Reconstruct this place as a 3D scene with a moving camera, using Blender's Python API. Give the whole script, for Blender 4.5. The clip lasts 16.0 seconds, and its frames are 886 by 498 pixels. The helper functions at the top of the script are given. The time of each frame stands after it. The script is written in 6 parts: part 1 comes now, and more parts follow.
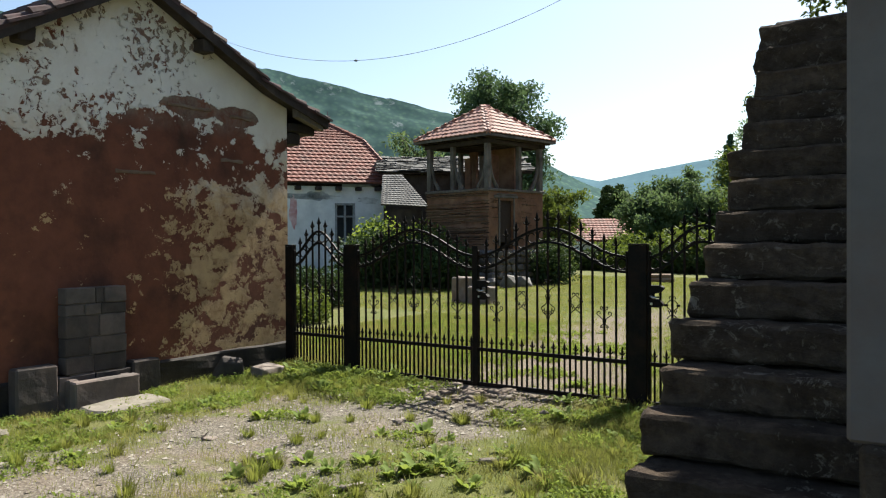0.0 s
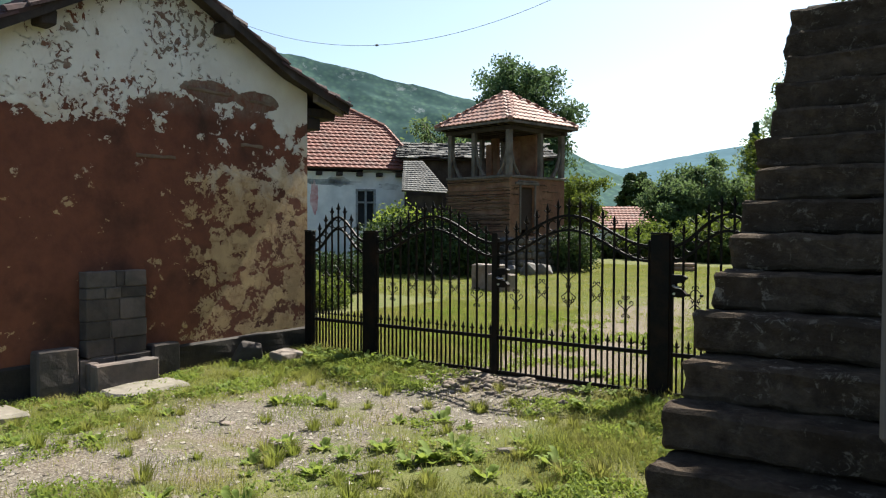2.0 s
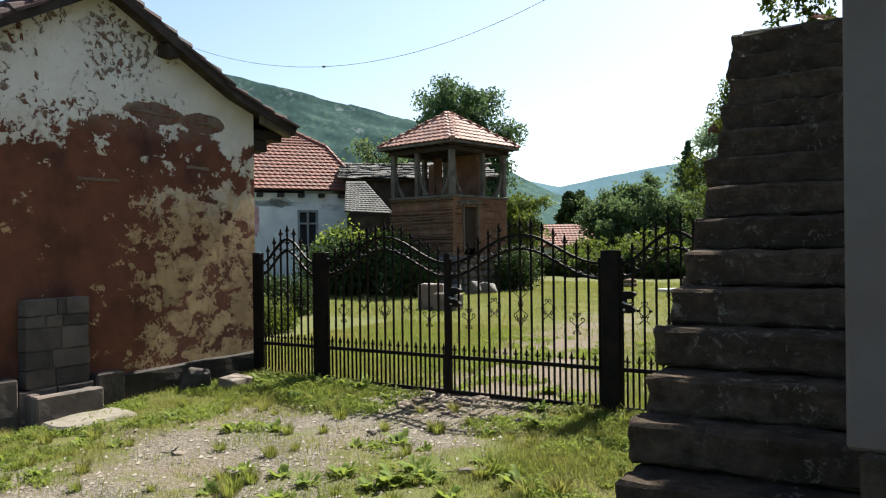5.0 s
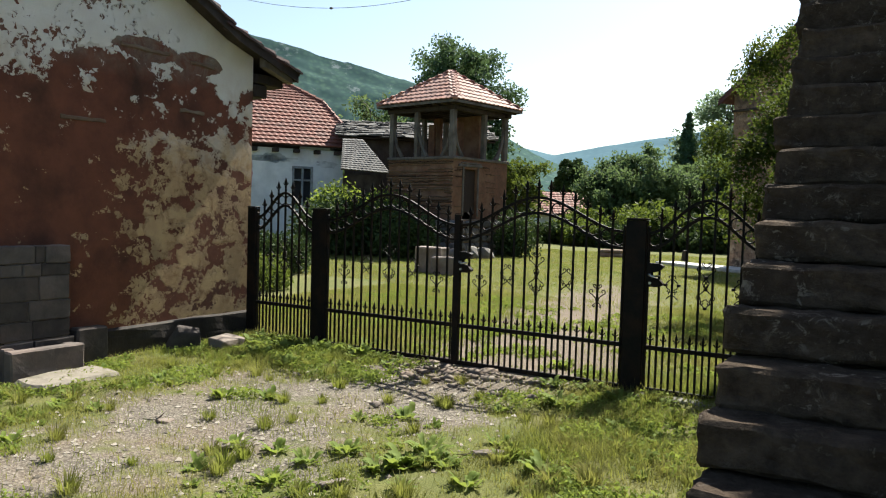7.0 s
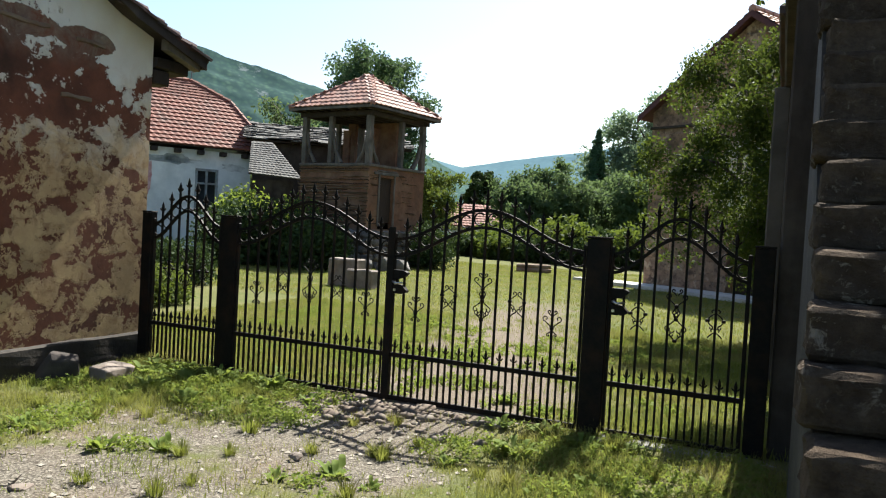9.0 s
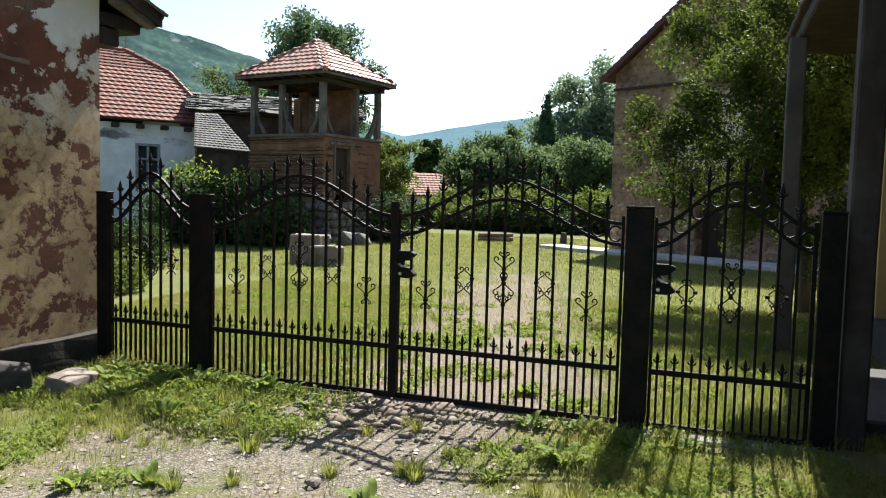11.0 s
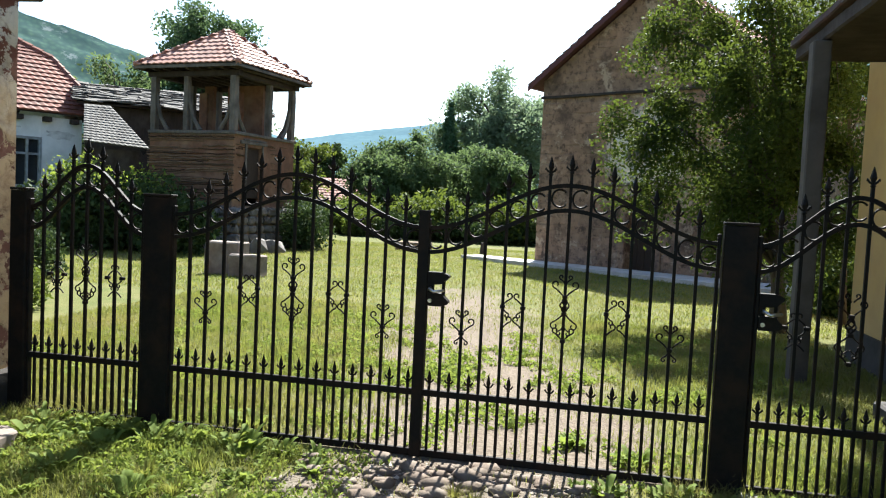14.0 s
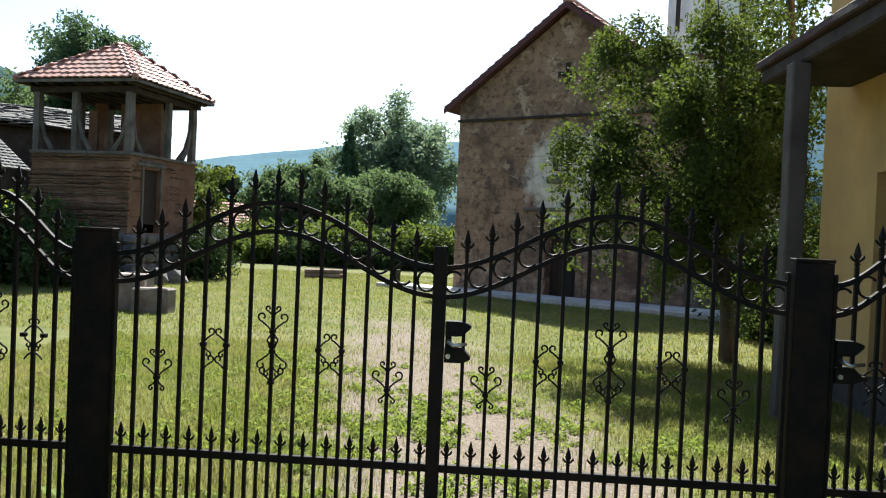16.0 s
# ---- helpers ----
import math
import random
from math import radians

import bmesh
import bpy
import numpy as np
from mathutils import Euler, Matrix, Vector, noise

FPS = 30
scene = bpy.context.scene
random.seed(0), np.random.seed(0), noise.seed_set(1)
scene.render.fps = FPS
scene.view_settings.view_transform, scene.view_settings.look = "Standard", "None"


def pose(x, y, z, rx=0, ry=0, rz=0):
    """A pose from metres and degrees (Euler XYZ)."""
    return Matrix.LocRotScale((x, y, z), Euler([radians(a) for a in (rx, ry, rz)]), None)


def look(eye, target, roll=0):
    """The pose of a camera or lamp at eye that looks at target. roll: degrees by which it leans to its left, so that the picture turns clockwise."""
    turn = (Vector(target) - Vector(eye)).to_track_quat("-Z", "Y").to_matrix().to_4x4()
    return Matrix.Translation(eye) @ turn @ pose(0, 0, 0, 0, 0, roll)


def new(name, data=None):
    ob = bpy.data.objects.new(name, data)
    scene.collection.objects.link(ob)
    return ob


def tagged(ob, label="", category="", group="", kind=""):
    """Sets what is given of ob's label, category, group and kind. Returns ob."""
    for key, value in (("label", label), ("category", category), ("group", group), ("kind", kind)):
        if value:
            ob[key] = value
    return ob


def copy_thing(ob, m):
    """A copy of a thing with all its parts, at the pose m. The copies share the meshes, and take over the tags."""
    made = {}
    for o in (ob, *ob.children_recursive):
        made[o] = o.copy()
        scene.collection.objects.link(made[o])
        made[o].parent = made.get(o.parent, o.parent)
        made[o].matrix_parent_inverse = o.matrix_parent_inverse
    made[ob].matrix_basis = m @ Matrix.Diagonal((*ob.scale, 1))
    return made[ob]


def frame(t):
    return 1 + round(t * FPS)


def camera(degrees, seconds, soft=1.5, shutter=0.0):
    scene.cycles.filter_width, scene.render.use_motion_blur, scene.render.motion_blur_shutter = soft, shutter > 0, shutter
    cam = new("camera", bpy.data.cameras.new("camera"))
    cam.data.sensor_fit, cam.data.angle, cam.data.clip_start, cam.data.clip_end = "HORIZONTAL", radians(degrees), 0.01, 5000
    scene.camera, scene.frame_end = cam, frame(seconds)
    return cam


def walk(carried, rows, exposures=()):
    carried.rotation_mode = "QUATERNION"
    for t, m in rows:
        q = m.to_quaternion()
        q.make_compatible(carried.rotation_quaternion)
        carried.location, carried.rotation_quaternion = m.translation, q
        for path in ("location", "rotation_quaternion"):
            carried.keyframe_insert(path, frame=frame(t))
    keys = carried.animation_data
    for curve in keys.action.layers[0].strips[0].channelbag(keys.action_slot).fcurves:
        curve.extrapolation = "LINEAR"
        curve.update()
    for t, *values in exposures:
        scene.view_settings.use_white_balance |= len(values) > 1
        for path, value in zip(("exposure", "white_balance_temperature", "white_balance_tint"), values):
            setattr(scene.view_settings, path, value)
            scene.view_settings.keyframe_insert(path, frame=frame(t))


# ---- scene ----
cam = camera(60.0, 16.0, 1.15)
PATH = [
    (0, (4.665, -7.539, 1.614), (3.54, -5.885, 1.593), -0.3),
    (0.5, (4.618, -7.504, 1.619), (3.491, -5.851, 1.592), 0.1),
    (1, (4.627, -7.472, 1.619), (3.477, -5.837, 1.581), 0.0),
    (1.5, (4.691, -7.498, 1.622), (3.511, -5.884, 1.565), 0.2),
    (2, (4.633, -7.475, 1.618), (3.465, -5.853, 1.562), 0.2),
    (2.5, (4.63, -7.478, 1.62), (3.453, -5.86, 1.586), -0.3),
    (3, (4.695, -7.518, 1.605), (3.514, -5.904, 1.574), -0.2),
    (5.5, (4.434, -7.557, 1.631), (3.412, -5.838, 1.619), -0.8),
    (6, (4.313, -7.466, 1.626), (3.212, -5.799, 1.553), -0.7),
    (6.5, (4.226, -7.305, 1.624), (3.226, -5.572, 1.602), 0.9),
    (7, (4.048, -7.152, 1.591), (3.029, -5.433, 1.491), 1.7),
    (7.5, (3.803, -6.963, 1.616), (2.802, -5.234, 1.526), 0.4),
    (8, (3.646, -6.826, 1.589), (2.779, -5.031, 1.426), 1.1),
    (8.5, (3.485, -6.537, 1.63), (2.671, -4.71, 1.614), 2.7),
    (9, (3.31, -6.364, 1.604), (2.505, -4.535, 1.54), 3.2),
    (11.5, (2.195, -5.592, 1.615), (1.555, -3.702, 1.476), 1.3),
    (12, (1.947, -5.437, 1.577), (1.341, -3.535, 1.445), 2.1),
    (12.5, (1.785, -5.36, 1.594), (1.261, -3.432, 1.497), 3.1),
    (13, (1.461, -5.228, 1.619), (1.003, -3.283, 1.544), -0.7),
    (13.5, (1.25, -5.109, 1.593), (0.86, -3.154, 1.431), 1.9),
    (14, (1.087, -4.851, 1.582), (0.697, -2.892, 1.472), 2.8),
    (14.5, (0.85, -4.663, 1.589), (0.412, -2.718, 1.421), 2.8),
    (15, (0.565, -4.472, 1.602), (0.315, -2.489, 1.525), 0.6),
    (15.5, (0.403, -4.304, 1.594), (0.222, -2.313, 1.543), 1.9),
    (16, (0.247, -4.089, 1.614), (0.13, -2.093, 1.578), 2.5),
]
walk(cam, [(t, look(eye, target, roll)) for t, eye, target, roll in PATH], [(0, 1.42, 6420, 6), (2.5, 1.52, 6420, 6), (3, 1.47, 6420, 6), (7, 1.51, 6500, 6), (8, 1.68, 6450, 6), (8.5, 1.88, 6450, 6), (9, 1.63, 6350, 6), (11.5, 1.83, 6250, 6), (12, 2.05, 6150, 6), (13, 1.98, 6180, 6), (13.5, 1.83, 6180, 6), (14, 2.08, 6150, 6), (15, 2.23, 6120, 6), (15.5, 2.05, 6120, 6), (16, 1.80, 6120, 6)])

# ---- world, sun, exposure ----
SUN_AZ, SUN_EL = 1.0, 50.0
world = bpy.data.worlds.new("world")
scene.world = world
world.use_nodes = True
wn = world.node_tree.nodes
sky = wn.new("ShaderNodeTexSky")
sky.sky_type, sky.sun_disc = "NISHITA", False
sky.sun_elevation, sky.sun_rotation = radians(SUN_EL), radians(SUN_AZ)
sky.air_density, sky.dust_density = 1.0, 1.3
world.node_tree.links.new(sky.outputs[0], wn["Background"].inputs[0])
wn["Background"].inputs[1].default_value = 0.068
sun = new("sun", bpy.data.lights.new("sun", "SUN"))
sun.data.energy, sun.data.angle, sun.data.color = 4.9, radians(0.6), (1.0, 0.95, 0.86)
sx, sy = math.sin(radians(SUN_AZ)), math.cos(radians(SUN_AZ))
sun.matrix_world = look((sx * 60, sy * 60, 60 * math.tan(radians(SUN_EL))), (0, 0, 0))

# ---- small builders ----
rnd = random.Random(7)


def finish(me, material):
    if isinstance(material, (list, tuple)):
        for m in material:
            me.materials.append(m)
    else:
        me.materials.append(material)
    return me


def part(name, bm, material, parent=None, label="", smooth=False):
    me = bpy.data.meshes.new(name)
    bmesh.ops.recalc_face_normals(bm, faces=bm.faces)
    bm.to_mesh(me)
    bm.free()
    if smooth:
        me.polygons.foreach_set("use_smooth", [True] * len(me.polygons))
    finish(me, material)
    ob = new(name, me)
    if parent:
        ob.parent = parent
    if label:
        ob["label"] = label
    return ob


def shared(name, me, parent, m):
    ob = new(name, me)
    ob.parent = parent
    ob.matrix_basis = m
    return ob


def thing(name, label, category, group="", kind="", m=None):
    ob = new(name)
    ob.empty_display_size = 0.2
    if m is not None:
        ob.matrix_world = m
    return tagged(ob, label, category, group, kind)


def box(bm, x0, y0, z0, x1, y1, z1, bevel=0.0):
    r = bmesh.ops.create_cube(bm, size=1.0, matrix=Matrix.LocRotScale(((x0 + x1) / 2, (y0 + y1) / 2, (z0 + z1) / 2), None, (abs(x1 - x0), abs(y1 - y0), abs(z1 - z0))))
    if bevel:
        es = list({e for v in r["verts"] for e in v.link_edges})
        bmesh.ops.bevel(bm, geom=es, offset=bevel, segments=1, affect="EDGES")
    return bm


def prism(bm, pts, lift):
    """A polygon of 3D points, thickened by the vector lift."""
    a = [bm.verts.new(p) for p in pts]
    b = [bm.verts.new(Vector(p) + Vector(lift)) for p in pts]
    bm.faces.new(a)
    bm.faces.new(b[::-1])
    for i in range(len(a)):
        j = (i + 1) % len(a)
        bm.faces.new((a[i], b[i], b[j], a[j]))
    return bm


def tube(bm, pts, radii, sides=6, close=True):
    """A tapered round bar along points."""
    rings = []
    n = len(pts)
    pts = [Vector(p) for p in pts]
    for i, p in enumerate(pts):
        d = (pts[min(i + 1, n - 1)] - pts[max(i - 1, 0)]).normalized()
        s = d.orthogonal().normalized() if i == 0 else (last - d * last.dot(d)).normalized()
        last = s
        t = d.cross(s)
        r = radii[i] if isinstance(radii, (list, tuple)) else radii
        rings.append([bm.verts.new(p + r * (math.cos(k * math.tau / sides) * s + math.sin(k * math.tau / sides) * t)) for k in range(sides)])
    for a, b in zip(rings, rings[1:]):
        for k in range(sides):
            j = (k + 1) % sides
            bm.faces.new((a[k], a[j], b[j], b[k]))
    if close:
        bm.faces.new(rings[0][::-1])
        bm.faces.new(rings[-1])
    return bm


def rough_block(bm, x0, y0, z0, x1, y1, z1, seed=0, amp=0.012, bevel=0.02, step=0.14, freq=5.0):
    """A stone block with worn edges and an uneven face."""
    tmp = bmesh.new()
    box(tmp, x0, y0, z0, x1, y1, z1, bevel)
    for axis in range(3):
        es = [e for e in tmp.edges if abs((e.verts[0].co - e.verts[1].co)[axis]) > step * 1.6 and e.calc_length() < 1.05 * abs((e.verts[0].co - e.verts[1].co)[axis])]
        if es:
            cuts = max(1, min(9, int(abs((es[0].verts[0].co - es[0].verts[1].co)[axis]) / step)))
            bmesh.ops.subdivide_edges(tmp, edges=es, cuts=cuts, use_grid_fill=True)
    off = Vector((seed * 3.7, seed * 1.3, seed * 2.1))
    for v in tmp.verts:
        v.co += Vector(noise.noise_vector((v.co + off) * freq)) * amp + Vector(noise.noise_vector((v.co + off) * freq * 3)) * amp * 0.35
    me = bpy.data.meshes.new("tmp")
    tmp.to_mesh(me)
    tmp.free()
    bm.from_mesh(me)
    bpy.data.meshes.remove(me)
    return bm


def np_mesh(name, verts, faces, material, smooth=False):
    """A mesh from arrays: verts n x 3, faces m x k."""
    me = bpy.data.meshes.new(name)
    n, k = faces.shape
    me.vertices.add(len(verts))
    me.vertices.foreach_set("co", np.asarray(verts, np.float32).ravel())
    me.loops.add(n * k)
    me.loops.foreach_set("vertex_index", faces.astype(np.int32).ravel())
    me.polygons.add(n)
    me.polygons.foreach_set("loop_start", np.arange(0, n * k, k, dtype=np.int32))
    me.polygons.foreach_set("loop_total", np.full(n, k, np.int32))
    me.update(calc_edges=True)
    me.validate()
    if smooth:
        me.polygons.foreach_set("use_smooth", [True] * n)
    finish(me, material)
    return me


# ---- materials ----
class Nodes:
    def __init__(self, name):
        self.mat = bpy.data.materials.new(name)
        self.mat.use_nodes = True
        self.t = self.mat.node_tree
        self.b = self.t.nodes["Principled BSDF"]
        self.pos = self.add("ShaderNodeNewGeometry").outputs["Position"]

    def add(self, kind, **sockets):
        n = self.t.nodes.new(kind)
        for k, v in sockets.items():
            self.put(n.inputs[k], v)
        return n

    def put(self, socket, v):
        if isinstance(v, bpy.types.NodeSocket):
            self.t.links.new(v, socket)
        else:
            socket.default_value = (*v, 1.0) if isinstance(v, tuple) and len(v) == 3 and socket.type == "RGBA" else v

    def noise(self, scale, detail=6.0, rough=0.6, vec=None, dist=0.0):
        n = self.add("ShaderNodeTexNoise", Scale=scale, Detail=detail, Roughness=rough, Distortion=dist)
        self.put(n.inputs["Vector"], vec or self.pos)
        return n.outputs["Fac"]

    def ramp(self, fac, lo, hi, a=0.0, b=1.0):
        n = self.add("ShaderNodeMapRange")
        for i, v in enumerate((fac, lo, hi, a, b)):
            self.put(n.inputs[i], v)
        return n.outputs[0]

    def math(self, op, a, b=0.0):
        n = self.add("ShaderNodeMath")
        n.operation = op
        self.put(n.inputs[0], a)
        self.put(n.inputs[1], b)
        return n.outputs[0]

    def mix(self, fac, a, b, mode="MIX"):
        n = self.add("ShaderNodeMix")
        n.data_type, n.blend_type = "RGBA", mode
        self.put(n.inputs[0], fac)
        self.put(n.inputs[6], a)
        self.put(n.inputs[7], b)
        return n.outputs[2]

    def stretch(self, x, y, z, vec=None):
        n = self.add("ShaderNodeMapping")
        self.put(n.inputs["Vector"], vec or self.pos)
        n.inputs["Scale"].default_value = (x, y, z)
        return n.outputs[0]

    def bump(self, height, strength=0.4, distance=0.02):
        n = self.add("ShaderNodeBump", Strength=strength, Distance=distance, Height=height)
        self.put(self.b.inputs["Normal"], n.outputs[0])

    def done(self, color, rough=0.85, spec=0.3, metal=0.0):
        self.put(self.b.inputs["Base Color"], color)
        self.put(self.b.inputs["Roughness"], rough)
        self.b.inputs["Specular IOR Level"].default_value = spec
        self.b.inputs["Metallic"].default_value = metal
        return self.mat


def surf(name, a, b, scale=6.0, c=None, scale2=1.3, rough=0.85, bump=0.4, dist=0.01, vary=0.0, spec=0.3, stretch=None, metal=0.0, fine=30.0):
    """A worn surface: two colours by grain, a third by large stains, relief, and a shift from object to object."""
    n = Nodes(name)
    vec = n.stretch(*stretch) if stretch else n.pos
    g = n.noise(scale, vec=vec)
    col = n.mix(n.ramp(g, 0.3, 0.7), a, b)
    if c:
        col = n.mix(n.ramp(n.noise(scale2), 0.45, 0.68), col, c)
    if vary:
        r = n.add("ShaderNodeObjectInfo").outputs["Random"]
        col = n.mix(1.0, col, n.mix(r, (1 - vary,) * 3, (1 + vary * 0.6,) * 3), "MULTIPLY")
    n.bump(n.math("ADD", g, n.math("MULTIPLY", n.noise(fine, vec=vec), 0.5)), bump, dist)
    return n.done(col, rough, spec, metal)


def leaf_mat(name, a, b, c, trans=0.35, glow=(0.25, 0.32, 0.04)):
    """Leaves: colour by leaf and by patch, some light through them."""
    n = Nodes(name)
    r = n.add("ShaderNodeNewGeometry").outputs["Random Per Island"]
    col = n.mix(r, a, b)
    col = n.mix(n.ramp(n.noise(0.9, 5), 0.42, 0.62), col, c)
    col = n.mix(n.ramp(n.noise(0.33, 3), 0.45, 0.65), col, n.mix(0.5, col, c))
    n.done(col, 0.7, 0.12)
    tr = n.add("ShaderNodeBsdfTranslucent", Color=n.mix(0.5, col, glow, "MIX"))
    mx = n.add("ShaderNodeMixShader", Fac=trans)
    n.t.links.new(n.b.outputs[0], mx.inputs[1])
    n.t.links.new(tr.outputs[0], mx.inputs[2])
    n.t.links.new(mx.outputs[0], n.t.nodes["Material Output"].inputs[0])
    return n.mat


def gable_plaster():
    """White limewash over ochre plaster, fallen off to red mud brick in ragged patches."""
    n = Nodes("flaking_plaster")
    sep = n.add("ShaderNodeSeparateXYZ", Vector=n.pos)
    y, z = sep.outputs[1], sep.outputs[2]
    big = n.noise(1.3, 5, 0.6)
    flat = n.stretch(1.0, 0.8, 1.15)
    mid = n.noise(3.1, 10, 0.72, dist=0.5)
    blob = n.noise(4.6, 4, 0.55, vec=flat, dist=0.3)
    fin = n.noise(19.0, 7, 0.72, dist=0.5)
    top = n.math("ADD", z, n.math("MULTIPLY", n.math("SUBTRACT", big, 0.5), 0.9))
    top = n.math("ADD", top, n.ramp(y, -2.5, -3.2, 0.05, 0.42))
    fall = n.ramp(top, 3.28, 3.02, -0.27, 0.16)
    lowlight = n.math("MULTIPLY", n.ramp(n.math("ADD", y, n.math("MULTIPLY", n.math("SUBTRACT", big, 0.5), 0.9)), -2.0, -1.5), n.ramp(z, 2.5, 2.15))
    edge = n.math("MULTIPLY", n.ramp(y, -0.62, -0.3), n.ramp(z, 1.9, 2.3, 0.03, 0.17))
    m = n.math("SUBTRACT", n.math("SUBTRACT", fall, n.math("MULTIPLY", lowlight, 0.215)), edge)
    solid = n.math("MULTIPLY", n.ramp(n.math("ADD", y, n.math("MULTIPLY", n.math("SUBTRACT", big, 0.5), 1.5)), -1.7, -2.3), n.ramp(z, 2.85, 2.55))
    m = n.math("ADD", m, n.math("MULTIPLY", solid, 0.09))
    for cy, cz, hy, hz in ((-1.55, 3.25, 0.42, 0.13), (-0.83, 3.22, 0.34, 0.13)):
        dy = n.math("DIVIDE", n.math("SUBTRACT", y, cy), hy)
        dz = n.math("DIVIDE", n.math("SUBTRACT", z, cz), hz)
        ring = n.math("ADD", n.math("ADD", n.math("MULTIPLY", dy, dy), n.math("MULTIPLY", dz, dz)), n.math("MULTIPLY", n.math("SUBTRACT", mid, 0.5), 2.0))
        m = n.math("MAXIMUM", m, n.ramp(ring, 1.25, 0.8, -0.5, 0.3))
    m = n.math("ADD", m, n.math("MULTIPLY", n.math("SUBTRACT", blob, 0.5), 1.5))
    m = n.math("ADD", m, n.math("MULTIPLY", n.math("SUBTRACT", fin, 0.5), 0.55))
    zone = n.math("MULTIPLY", n.math("MULTIPLY", n.ramp(y, -4.4, -3.4), n.ramp(y, -0.9, -1.4)), n.ramp(big, 0.36, 0.5))
    speck = n.math("MULTIPLY", n.math("SUBTRACT", n.noise(12.5, 5, 0.65, dist=0.6), 0.53), 2.0)
    m = n.math("MAXIMUM", m, n.math("SUBTRACT", speck, n.ramp(zone, 0.0, 1.0, 0.5, 0.0)))
    bare = n.ramp(m, 0.0, 0.025)
    flake = n.ramp(n.math("ADD", m, 0.06), 0.0, 0.05)
    white = n.mix(n.ramp(n.noise(2.2), 0.35, 0.75), (0.8, 0.76, 0.69), (0.68, 0.62, 0.54))
    ochre = n.mix(n.ramp(n.noise(3.0), 0.35, 0.7), (0.6, 0.41, 0.22), (0.45, 0.29, 0.155))
    ochre = n.mix(n.ramp(n.noise(7.0, 8, 0.7, dist=0.6), 0.5, 0.66), ochre, (0.3, 0.17, 0.09))
    ochre = n.mix(n.ramp(n.noise(1.9, 6, 0.65), 0.52, 0.66), ochre, (0.38, 0.25, 0.14))
    low = n.ramp(n.math("ADD", z, n.math("MULTIPLY", n.math("SUBTRACT", mid, 0.5), 1.6)), 2.0, 3.0)
    skin = n.mix(low, ochre, white)
    mud = n.mix(n.ramp(n.noise(5.0), 0.3, 0.7), (0.2, 0.076, 0.046), (0.135, 0.053, 0.034))
    mud = n.mix(n.ramp(n.noise(1.6), 0.5, 0.75), mud, (0.06, 0.032, 0.023))
    grey = n.mix(n.ramp(fin, 0.3, 0.6), (0.33, 0.26, 0.19), (0.2, 0.17, 0.14))
    under = n.mix(n.ramp(z, 2.9, 3.3), mud, n.mix(n.ramp(mid, 0.4, 0.6), grey, mud))
    col = n.mix(bare, skin, under)
    n.bump(n.math("ADD", n.math("MULTIPLY", flake, -1.0), n.math("MULTIPLY", fin, 0.5)), 0.7, 0.025)
    return n.done(col, 0.93, 0.15)


def ground_mat():
    """Grass soil, crushed gravel and trodden earth, mixed by the attribute that also thins the grass."""
    n = Nodes("ground_soil")
    bare = n.add("ShaderNodeAttribute")
    bare.attribute_name = "bare"
    f = bare.outputs["Fac"]
    fine = n.noise(75.0, 3, 0.7)
    grit = n.add("ShaderNodeTexVoronoi", Scale=65.0, Vector=n.pos)
    chip = n.ramp(n.add("ShaderNodeSeparateXYZ", Vector=grit.outputs["Color"]).outputs[0], 0.0, 1.0)
    stone = n.mix(grit.outputs["Distance"], n.mix(n.ramp(chip, 0.1, 0.95), (0.107, 0.0909, 0.0723), (0.315, 0.28, 0.23)), (0.0566, 0.049, 0.0409))
    behind = n.ramp(n.add("ShaderNodeSeparateXYZ", Vector=n.pos).outputs[1], -0.9, -0.2)
    stone = n.mix(n.math("MAXIMUM", n.ramp(n.noise(0.9), 0.42, 0.6), behind), stone, n.mix(n.ramp(chip, 0.1, 0.95), (0.101, 0.0782, 0.0594), (0.186, 0.154, 0.121)))
    soil = n.mix(n.ramp(n.noise(2.3), 0.35, 0.65), (0.0818, 0.104, 0.0283), (0.139, 0.132, 0.0503))
    soil = n.mix(n.ramp(n.noise(0.5, 5), 0.5, 0.62), soil, (0.151, 0.142, 0.0629))
    soil = n.mix(n.ramp(fine, 0.4, 0.7), soil, (0.0692, 0.0723, 0.022))
    col = n.mix(n.ramp(n.math("ADD", f, n.math("MULTIPLY", n.math("SUBTRACT", n.noise(7.0), 0.5), 0.7)), 0.35, 0.6), soil, stone)
    n.bump(n.math("ADD", fine, n.math("MULTIPLY", grit.outputs["Distance"], 0.8)), 0.6, 0.012)
    return n.done(col, 0.95, 0.12)


